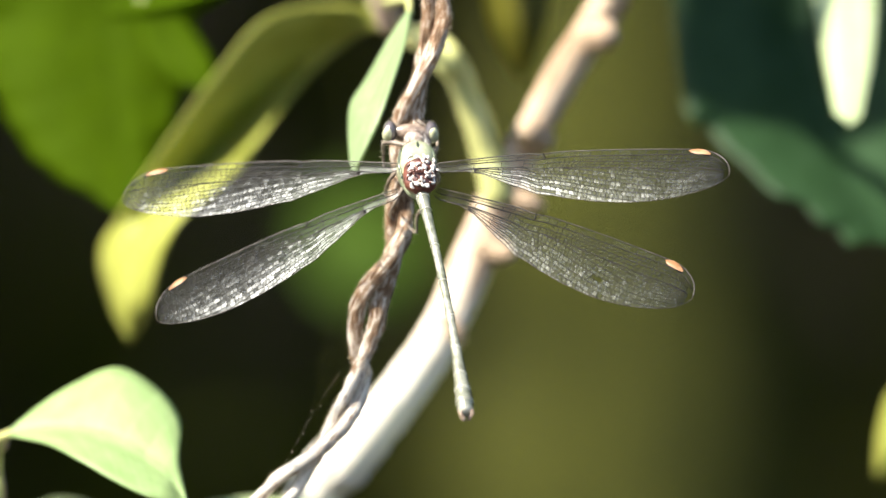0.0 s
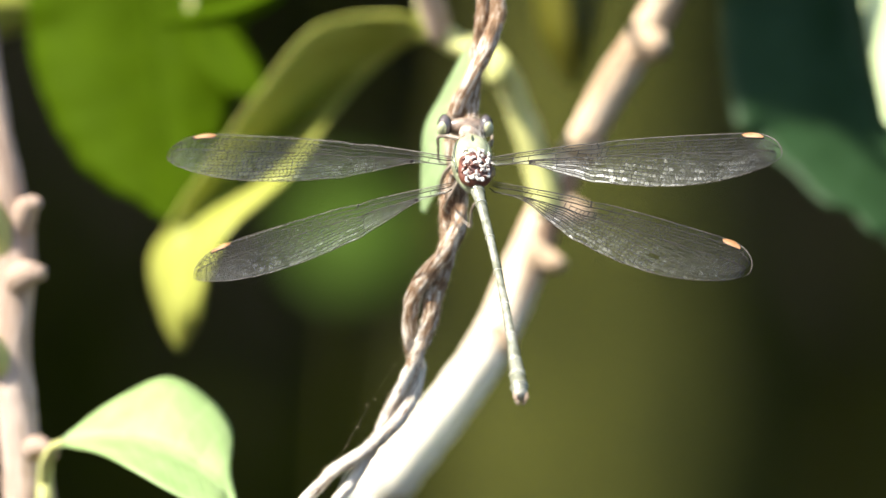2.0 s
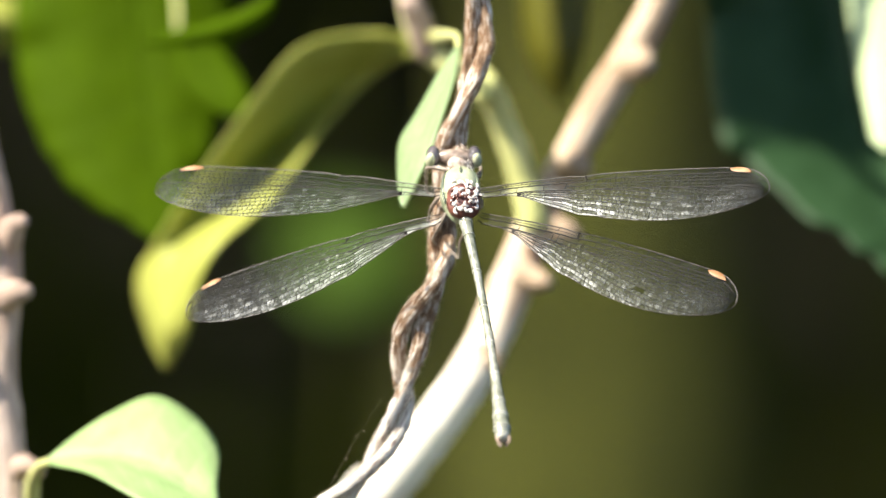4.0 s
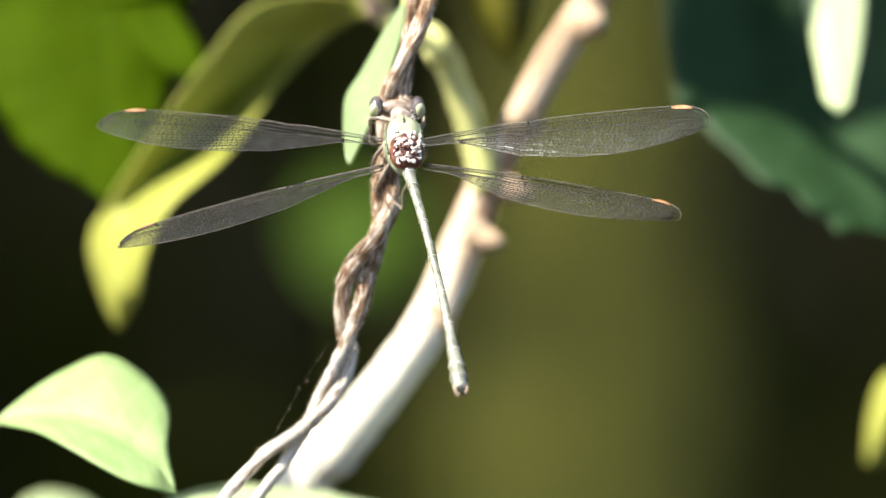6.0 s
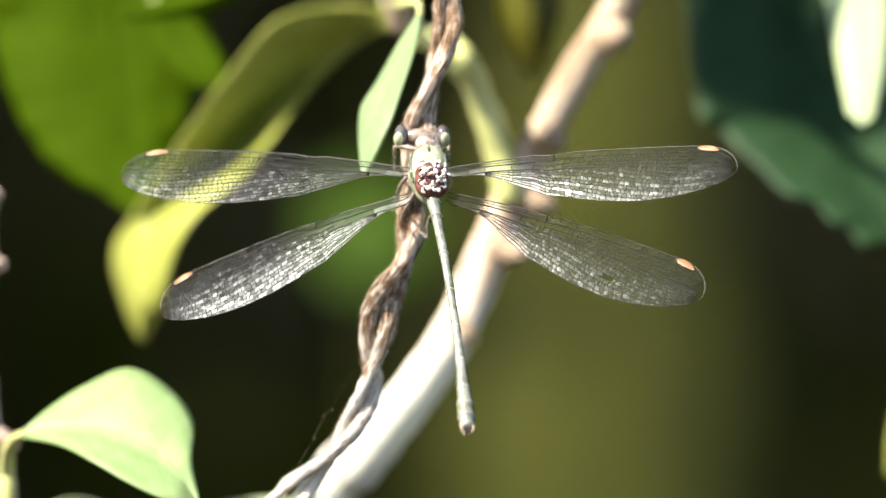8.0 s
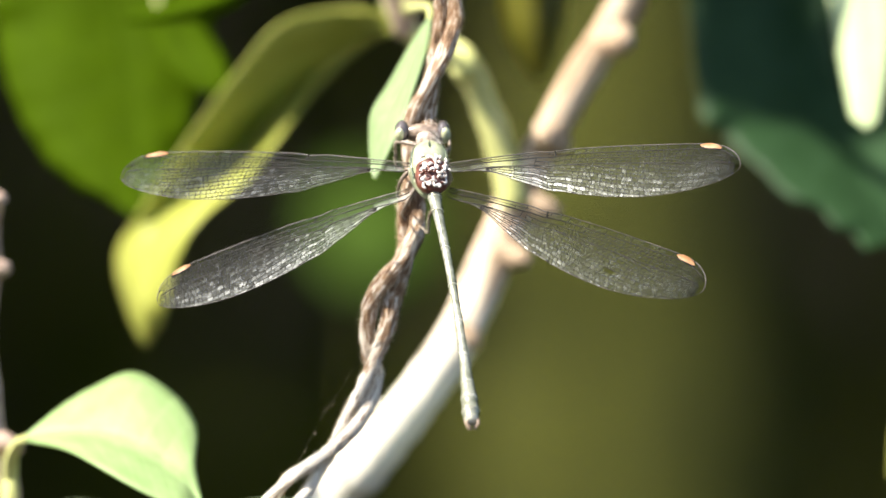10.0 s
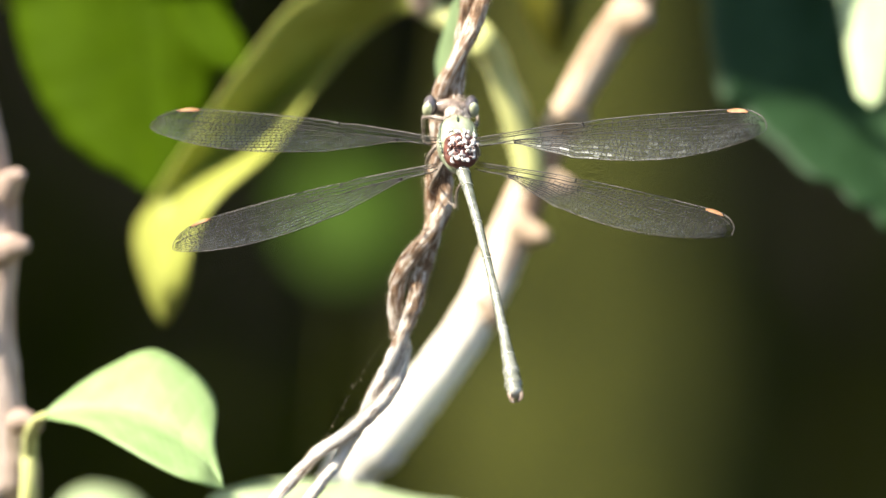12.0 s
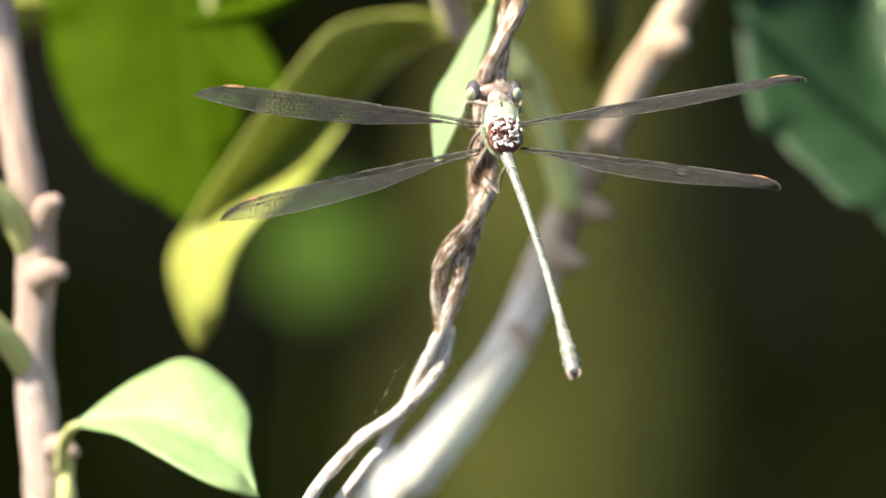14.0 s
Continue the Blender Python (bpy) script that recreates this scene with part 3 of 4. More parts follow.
def shadow_twig():
    """An unseen leafy twig hung from the trunk behind, added so that its leaf's shadow wanders over the shrub."""
    centre = S(9.63, 0.26, 60) + SUN_WAY * 0.25
    top = Vector((-0.05, 1.245, 1.72))
    t = thing("shadow_twig", top, "thin leafy twig out of view, added for its leaf's shadow", "twig")
    along = Vector((0.5, 0.15, 0.84)).normalized()
    out = along.cross(SUN_WAY).normalized()
    sh = Shell()
    root = centre + along * 0.024
    sh.tube(smooth_path([top, (-0.08, 0.8, 1.76), (-0.1, 0.35, 1.62), root + Vector((0.01, 0.09, 0.12)), root + Vector((0.003, 0.012, 0.03)), root], 6), [0.003, 0.002, 0.0012, 0.0008, 0.0005], 8, 0.1)
    part("stem", sh, GREEN_TWIG, t)
    rows = []
    for side in (-1, 0, 1):
        rows.append([tuple(centre + along * (0.024 - 0.048 * f) + out * side * 0.0085 * math.sin(math.pi * min(1, f * 0.98 + 0.02)) ** 0.8) for f in np.linspace(0, 1, 9)])
    p = np.array(rows).transpose(1, 0, 2)
    lf = Shell()
    off = np.array(tuple(SUN_WAY)) * 0.0001
    lf.grid(p + off, lambda a, b: (2 * b - 1, a))
    lf.grid(p - off, lambda a, b: (2 * b - 1, a), flip=True)
    part("leaf", lf, LEAF, t)
    return t


# ---- the neighbouring shoot ----
def side_shoot():
    base = Vector((-0.07, 0.05, 0))
    t = thing("shrub_shoot", base, "grey-brown woody shoot with a pale green leaf", "shrub")
    sh = Shell()
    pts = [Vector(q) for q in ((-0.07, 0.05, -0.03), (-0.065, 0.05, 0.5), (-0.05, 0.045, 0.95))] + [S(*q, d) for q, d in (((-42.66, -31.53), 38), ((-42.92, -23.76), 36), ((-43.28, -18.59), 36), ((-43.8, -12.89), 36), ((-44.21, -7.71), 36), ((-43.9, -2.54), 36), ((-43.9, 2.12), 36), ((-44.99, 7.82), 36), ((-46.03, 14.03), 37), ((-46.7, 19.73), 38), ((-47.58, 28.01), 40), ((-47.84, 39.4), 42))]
    sh.tube(smooth_path(pts, 7), [0.0036, 0.003, 0.0025, 0.0021, 0.0020, 0.0019, 0.0018, 0.0018, 0.0019, 0.0018, 0.0016, 0.0014, 0.0012, 0.0009], 14, 0.12, 4.0)
    part("stem", sh, GREY_TWIG, t, "rough grey-brown bark")
    for rows, radii in ((((-43.8, 2.38, 36), (-42.66, 4.71, 34), (-41.73, 5.13, 33)), (1.6, 1.3, 0.9, 0.5)), (((-44.01, -2.02, 36), (-42.66, -1.4, 33), (-41.32, -1.29, 32)), (1.7, 1.5, 1.1, 0.6)),
                        (((-43.28, -18.07, 36), (-41.63, -17.29, 34), (-40.18, -18.07, 33)), (1.5, 1.2, 0.8, 0.5))):
        stem("knob", rows, radii, GREY_TWIG, t, seed=rows[0][0])
    for rows in (((-44.21, 0.57, 36), (-46.29, 4.19, 34), (-49.91, 8.34, 32), (-54.05, 14.55, 30)), ((-44.32, -10.3, 36), (-46.54, -7.71, 34), (-49.91, -4.09, 32), (-55.09, 1.09, 30))):
        stem("side_twig", rows, (1.5, 1.3, 1.1, 0.7), GREEN_TWIG, t, "pale green young twig", seed=rows[1][0])
    stem("side_twig", [(-41.63, -28.94, 34), (-41.21, -23.76, 32), (-41.11, -20.14, 33), (-41.11, -18.59, 33)], (1.0, 0.85, 0.75, 0.7), GREEN_TWIG, t, "pale green young twig")
    leaf = blade("leaf", [(-39.66, -16.56, 24), (-36.71, -14.19, 25), (-33.6, -12.27, 26), (-29.82, -10.87, 26), (-26.09, -12.89, 24), (-24.13, -15.74, 21), (-24.28, -19.36, 16), (-23.4, -23.4, 12)],
          [(-39.66, -16.93, 24), (-36.19, -16.41, 22), (-32.82, -16.77, 20), (-29.72, -17.81, 18), (-27.03, -19.36, 16), (-25.32, -20.81, 14), (-24.28, -22.21, 13), (-23.35, -23.51, 12)],
          [(-39.66, -17.19, 24), (-36.19, -17.91, 17), (-33.08, -19.52, 13), (-30.24, -21.18, 11), (-27.65, -22.47, 10), (-25.58, -23.14, 10), (-24.28, -23.51, 11), (-23.3, -23.61, 12)],
          LEAF_PALE, t, "pale green leaf lit through, drooping tip", pivot=S(-39.66, -16.93, 24), seed=14, rib=0.22)
    stem("petiole", [(-39.66, -16.93, 24), (-40.38, -17.34, 27), (-41.06, -18.59, 31), (-41.26, -21.18, 33)], (0.42, 0.5, 0.62, 0.66), GREEN_TWIG, leaf)
    return t, leaf


# ---- the twining vine ----
STEM_A = ((-1.86, 38.36, 5), (-1.66, 30.6, 4.3), (-1.35, 26.97, 4.2), (-1.24, 23.35, 5), (-1.4, 20.24, 5.3), (-1.66, 18.17, 5.7), (-2.02, 15.58, 5.8), (-2.38, 13, 5.3), (-2.69, 10.41, 4.6), (-3.57, 7.3, 4.2), (-4.45, 4.71, 4.6), (-4.66, 2.12, 5.4),
          (-4.45, 0.05, 5.7), (-5.23, -2.54, 5.9), (-5.9, -4.87, 5.6), (-6.21, -7.3, 4.6), (-7.2, -9.79, 4.2), (-8.59, -12.89, 4.4), (-9.94, -15.48, 5), (-10.98, -17.81, 5.7), (-12.01, -19.62, 5.7), (-13.31, -21.8, 5.2), (-15.22, -24.28, 4.5))
STEM_B = ((-0.72, 38.36, 4.4), (-0.83, 30.6, 5.6), (-0.62, 26.97, 5.8), (-0.1, 23.35, 5), (0, 20.76, 4.7), (-0.83, 18.17, 4.3), (-2.38, 15.07, 4.2), (-3.52, 12.74, 4.7), (-4.04, 10.41, 5.4), (-3.93, 7.3, 5.8), (-3.52, 4.19, 5.2), (-3.57, 1.86, 4.6),
          (-4.35, -0.21, 4.2), (-6.16, -2.54, 4.4), (-7.51, -4.61, 4.8), (-7.97, -6.56, 5.1), (-7.87, -9.27, 5.7), (-7.25, -11.34, 5.8), (-7.46, -13.15, 5.2), (-8.39, -15.22, 4.5), (-10.04, -17.29, 4.2), (-12.37, -19.21, 4.4), (-14.7, -20.66, 4.8), (-16.88, -22.83, 5.2))


def vine():
    base = Vector((-0.10, 0.012, 0))
    t = thing("twining_vine", base, "two dry brown hairy vine stems twisted together", "vine")
    rng = np.random.default_rng(3)
    hairs = Shell()
    for k, rows in enumerate((STEM_A, STEM_B)):
        # further down both wind on to the ground
        low = []
        end, drop = np.array(tuple(S(*rows[-1]))), 0.0035
        x, z, i = end[0], end[2], 0
        while z > 0.0:
            i += 1
            x -= drop * max(0.12, 0.9 - 0.12 * i)
            z -= drop
            a = i * 1.4 + k * math.pi
            low.append((x + 0.0009 * math.cos(a), 0.005 + 0.0009 * math.sin(a), max(z, -0.02)))
            drop *= 1.22
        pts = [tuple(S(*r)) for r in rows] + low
        c = smooth_path(pts, 7)
        sh = Shell()
        wid = 0.00068 if k == 0 else 0.00074
        swell = [wid * (1 + (0.55 * math.exp(-((i - 13.4) / 1.3) ** 2) if k == 0 else 0)) * min(1.0, max(0.8, 1 - 0.03 * (i - 14))) for i in range(len(pts))]
        p = sh.tube(c, swell, 14, 0.34, 7.0 * k)
        part("vine_stem", sh, VINE, t)
        # short hairs along the visible stretch
        for _ in range(5200):
            i, j = rng.integers(8, 160), rng.integers(0, 14)
            q = p[i, j] * (1 - (f := rng.random())) + p[i + 1, j] * f
            out = q - (c[i] * (1 - f) + c[i + 1] * f)
            out /= np.linalg.norm(out) + 1e-12
            tip = q + out * rng.uniform(0.0001, 0.00036) + rng.normal(0, 0.0001, 3)
            s = np.cross(out, rng.normal(0, 1, 3))
            s = s / np.linalg.norm(s) * 0.000016
            b = len(hairs.v)
            hairs.v.extend(map(tuple, (q + s, q - s, tip, q + np.cross(out, s))))
            hairs.face([b, b + 1, b + 2])
            hairs.face([b + 1, b + 3, b + 2])
            hairs.face([b + 3, b, b + 2])
    part("hairs", hairs, HAIR, t, "short pale hairs", kind="stuff", smooth=False)
    # a strand of old web with specks caught in it
    web = Shell()
    web.tube(smooth_path([S(-9.16, -10.82, 4), S(-11.6, -14.55, 2), S(-13.88, -18.59, 2), S(-15.22, -21.43, 4)], 6), [0.000003, 0.000003], 4)
    for q in ((-11.18, -14.34, 2), (-12.01, -14.86, 2), (-13.82, -18.59, 2), (-12.84, -16.93, 2)):
        web.ball(S(*q), (0.00004, 0.00004, 0.0001), Euler((0.4, 0.5, 0)).to_matrix(), 5, 6)
    part("web_strand", web, HAIR, t, "fine web strand with specks")
    return t


# ---- the damselfly ----
TILT = -42.0
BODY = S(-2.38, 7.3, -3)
M_EYE = shell_skin("eye", (0.03, 0.026, 0.028), (0.12, 0.10, 0.10), 0.08, 0.9, 0.0, 700, 0.00001)
M_EYE_LOW = shell_skin("eye_underside", (0.34, 0.35, 0.2), (0.52, 0.5, 0.34), 0.15, 0.8)
M_HEAD = shell_skin("head_shell", (0.07, 0.042, 0.03), (0.36, 0.27, 0.21), 0.32, 0.6, 0.0, 1300)
M_NECK = shell_skin("neck_shield", (0.14, 0.08, 0.06), (0.55, 0.44, 0.37), 0.4, 0.6, 0.0, 1600, 0.0001)
M_THORAX = shell_skin("thorax_green", (0.27, 0.30, 0.16), (0.48, 0.49, 0.33), 0.34, 0.6, 0.1, 700)
M_STRIPE = shell_skin("thorax_dark", (0.05, 0.07, 0.05), (0.14, 0.16, 0.1), 0.3, 0.6, 0.3)
M_RUST = shell_skin("rust_patch", (0.08, 0.024, 0.016), (0.2, 0.07, 0.046), 0.3, 0.7)
M_WAX = shell_skin("white_wax", (0.5, 0.42, 0.37), (0.8, 0.74, 0.69), 0.3, 0.7)
M_ABDOMEN = shell_skin("abdomen", (0.19, 0.195, 0.135), (0.48, 0.465, 0.37), 0.25, 0.85, 0.42, 900)
M_RING = shell_skin("abdomen_ring", (0.4, 0.38, 0.3), (0.6, 0.57, 0.48), 0.3, 0.6, 0.1)
M_TAIL = shell_skin("tail_plate", (0.2, 0.13, 0.09), (0.42, 0.3, 0.22), 0.4, 0.5)
M_LEG = shell_skin("leg", (0.12, 0.08, 0.06), (0.4, 0.33, 0.27), 0.4, 0.5)
M_VEIN = shell_skin("wing_vein", (0.006, 0.005, 0.004), (0.022, 0.017, 0.014), 0.5, 0.2)
M_MARGIN = shell_skin("wing_margin", (0.03, 0.024, 0.02), (0.09, 0.075, 0.06), 0.4, 0.3)
M_STIGMA = shell_skin("pterostigma", (0.25, 0.115, 0.048), (0.40, 0.215, 0.11), 0.5, 0.35)
M_FILM = wing_film("wing_film")


def local_part(name, shell, material, parent, label="", kind=""):
    """A part whose points are given in millimetres in its parent's own space."""
    shell.v = [tuple(np.array(v) / 1000) for v in shell.v]
    ob = new(name, shell.mesh(name))
    ob.data.materials.append(material)
    ob.parent = parent
    ORIGIN[ob] = Vector()
    return tagged(ob, label, kind=kind)


def wing_edges(u, widest):
    """Leading and trailing edge: a narrow stalk, then an oar blade with a round end."""
    w = widest * float(np.interp(u, (0, 0.02, 0.1, 0.16, 0.22, 0.28, 0.36, 0.46, 0.56, 0.66, 0.76, 1), (0.12, 0.17, 0.185, 0.27, 0.42, 0.56, 0.71, 0.85, 0.945, 0.995, 1, 1)))
    lead = 0.5 * math.sin(math.pi * min(1, u * 1.05)) + 0.25 * min(1, u / 0.3) - 0.16 * math.exp(-((u - 0.355) / 0.035) ** 2)
    trail = lead - w
    if u > 0.88:
        lead -= 0.42 * w * (1 - math.sqrt(max(0, 1 - ((u - 0.88) / 0.12) ** 2)))
    if u > 0.68:
        trail += 0.58 * w * (1 - math.sqrt(max(0, 1 - ((u - 0.68) / 0.32) ** 2)))
    return lead, trail


def vein_lines():
    """The long veins from front to rear: share of the width as a function of the way along, where each shows, thickness, ridge (+) or groove (-)."""
    front = lambda u: float(np.interp(u, (0, 0.1, 0.2, 0.36, 0.5, 0.85, 0.93, 1), (0.5, 0.42, 0.27, 0.15, 0.125, 0.12, 0.14, 0.2)))
    main = lambda u: float(np.interp(u, (0, 0.08, 0.14, 0.2, 0.28, 0.5, 0.7, 0.9, 1), (0.99, 0.97, 0.72, 0.54, 0.43, 0.36, 0.38, 0.46, 0.5)))
    lines = [(lambda u: 0.0, 0, 1, 0.06, 0.0), (lambda u: front(u) * 0.5, 0.0, 0.37, 0.03, -1), (front, 0, 0.99, 0.058, 1)]
    for f, start, r, fold in ((0.25, 0.5, 0.03, -1), (0.5, 0.3, 0.045, 1), (0.75, 0.4, 0.03, -1)):
        lines.append((lambda u, f=f: front(u) + (main(u) - front(u)) * f, start, 0.975, r, fold))
    lines.append((main, 0, 0.98, 0.055, 1))
    for k in range(13):
        f0 = 0.86 - 0.118 * k
        at = lambda u, f0=f0: f0 + 0.98 * max(0.0, u - 0.3) ** 1.1
        grid = np.linspace(0.1, 0.985, 300)
        live = [u for u in grid if 0.0 < at(u) < 0.985 and u > 0.13 + 0.1 * (k % 2)]
        if live:
            lines.append((lambda u, at=at: main(u) + (1 - main(u)) * min(1.0, max(0.0, at(u))), live[0], live[-1], 0.046 if k % 2 == 0 else 0.031, -1 if k % 2 else 1))
    # front to rear below the main vein
    lines[7:] = lines[7:][::-1]
    lines.append((lambda u: 1.0, 0, 1, 0.036, 0.0))
    return lines


def wing(name, length, widest, mirror, parent, seed, torn=None):
    """A wing along x with its trailing side to -y: a pleated film, cell by cell, veins as fine tubes, stigma; torn: a damaged spot of the film."""
    sg = -1 if mirror else 1
    rng = np.random.default_rng(seed)
    lines = vein_lines()

    def spot(u, v, lift=0.0):
        lead, trail = wing_edges(u, widest)
        c = lead - trail
        wash = radians(13) * (u - 0.42)
        return np.array((sg * u * length, lead - v * c * math.cos(wash), lift + c * (0.22 * v - 0.155 * v * v) + v * c * math.sin(wash)))

    def on(k, u):
        """A spot on the k-th long vein, on its ridge or in its groove."""
        v = lines[k][0](u)
        return spot(u, v, 0.008 * lines[k][4] * min(1, 2.5 * u) * min(1, 6 * (1 - u)))

    veins, margin, film = Shell(), Shell(), Shell()
    for k, (at, u0, u1, r, _) in enumerate(lines):
        edge = k in (0, len(lines) - 1)
        us = 1 - (1 - np.linspace(0, 1, 80)) ** 1.8 if edge else np.linspace(u0, u1, 46)
        (margin if edge else veins).tube([on(k, u) for u in us], [r * 1.15, r * 0.95], 4)

    def height(u, a, b):
        lead, trail = wing_edges(u, widest)
        return (lead - trail) * (lines[b][0](u) - lines[a][0](u))

    def patch(u0, u1, a, b):
        """One cell of film, slightly domed and tilted."""
        tall = height((u0 + u1) / 2, a, b)
        size = min((u1 - u0) * length, tall)
        dome, lean, roll = rng.normal(0.02, 0.025) * size, rng.normal(0, 0.04) * size, rng.normal(0, 0.04) * size
        n, m = max(3, min(14, int((u1 - u0) * length / 0.2))), 4
        p = np.zeros((n, m, 3))
        for i in range(n):
            u = u0 + (u1 - u0) * i / (n - 1)
            qa, qb = on(a, u), on(b, u)
            for j in range(m):
                f = j / (m - 1)
                q = qa * (1 - f) + qb * f
                s, t = math.sin(math.pi * i / (n - 1)), math.sin(math.pi * f)
                q[2] += dome * s * t + lean * (i / (n - 1) - 0.5) + roll * (f - 0.5)
                p[i, j] = q
        va, vb = lines[a][0]((u0 + u1) / 2), lines[b][0]((u0 + u1) / 2)
        film.grid(p, lambda s, q: (va + (vb - va) * q, u0 + (u1 - u0) * s), flip=bool(mirror))

    # where each pair of neighbouring veins runs side by side, cross veins part the cells
    last = len(lines) - 1
    for a in range(last):
        u = 0.0 if a in (0, 2) else lines[a][1]
        while u < 0.985:
            # the next vein to the rear that shows here
            b = next(k for k in range(a + 1, last + 1) if k == last or lines[k][1] <= u + 0.004 <= lines[k][2])
            if not (lines[a][1] <= u + 0.004 <= lines[a][2]):
                u += 0.01
                continue
            step = 0.46 if u > 0.3 else 0.8
            if a == 0:
                step = 0.85 if u > 0.37 else 2.6
            elif a in (1, 2) and u < 0.32:
                step = 3.0
            if u < 0.13:
                step = 2.0
            v = min(1.0, u + step * rng.uniform(0.7, 1.3) / length)
            stops = [k for k in range(a + 1, b) if u + 0.004 < lines[k][1] < v]
            if stops:
                v = max(u + 0.006, min(lines[k][1] for k in stops))
            if v > lines[a][2] - 0.006:
                v = max(lines[a][2], u + 0.004)
            if height((u + v) / 2, a, b) > 0.07:
                hole = torn and math.hypot((u + v) / 2 - torn[0], (lines[a][0](u) + lines[b][0](u)) / 2 - torn[1]) < 0.03
                if not hole:
                    patch(u, min(v, 1.0), a, b)
                if not (a == 0 and 0.85 < v < 0.935) and v < 0.975 and not hole:
                    lean = rng.normal(0, 0.002)
                    veins.tube([on(a, v - lean), on(b, v + lean)], [0.034, 0.034], 4)
            u = v
    if torn:
        # the lifted, curled edges of the tear
        for k in range(5):
            a0 = 6.28 * k / 5 + 0.4
            p = np.array([[spot(torn[0] + (0.011 + 0.009 * f) * math.cos(a0 + g), torn[1] + (0.022 + 0.03 * f) * math.sin(a0 + g), 0.7 * f * f + 0.1) for g in (-0.5, 0, 0.5)] for f in (0, 0.35, 0.7, 1)])
            film.grid(p, lambda s, q: (0.95, 0.6), flip=bool(mirror))
    w = local_part(name, film, M_FILM, parent, "clear membrane glinting in the sun")
    local_part("wing_margin", margin, M_MARGIN, w, "brown wing margin")
    # the node, a short stout cross vein, and the frame of the stigma
    veins.tube([spot(0.362, -0.01, 0.02), spot(0.368, 0.16, 0.05)], [0.085, 0.06], 5)
    for q in (((0.862, 0.0), (0.872, 0.115)), ((0.922, 0.0), (0.934, 0.115)), ((0.870, 0.12), (0.932, 0.13))):
        veins.tube([spot(*q[0], 0.03), spot(*q[1], 0.05)], [0.05, 0.05], 4)
    local_part("venation", veins, M_VEIN, w, "dark fine network of veins")

    # lens-shaped spot with slanting ends, swollen on both faces
    st = Shell()
    a, b = 0.861, 0.93
    for side in (1, -1):
        rows = []
        for i in range(13):
            f = i / 12
            full = math.sin(math.pi * (0.06 + 0.88 * f)) ** 0.55
            rows.append([spot(a + (b - a) * f + 0.010 * (j / 6 - 0.5), 0.062 + 0.066 * full * (j / 3 - 1), 0.03 + side * (0.02 + 0.13 * full * math.sin(math.pi * (0.1 + 0.8 * j / 6)))) for j in range(7)])
        st.grid(np.array(rows), lambda s, q: (q, s), flip=bool(mirror) == (side > 0))
    local_part("pterostigma", st, M_STIGMA, w, "orange-brown wing spot")
    return w


def rings(sh, rows, sides=18):
    """A body lofted through rings (x, y, z, half width, half depth)."""
    r = smooth_path(rows, 5)
    p = np.array([[(q[0] + q[3] * math.cos(2 * math.pi * j / sides), q[1] + q[4] * math.sin(2 * math.pi * j / sides), q[2]) for j in range(sides)] for q in r])
    base = sh.grid(p, lambda a, b: (b, a), wrap=True)
    sh.face([base + j for j in range(sides)][::-1])
    sh.face([base + (len(r) - 1) * sides + j for j in range(sides)])


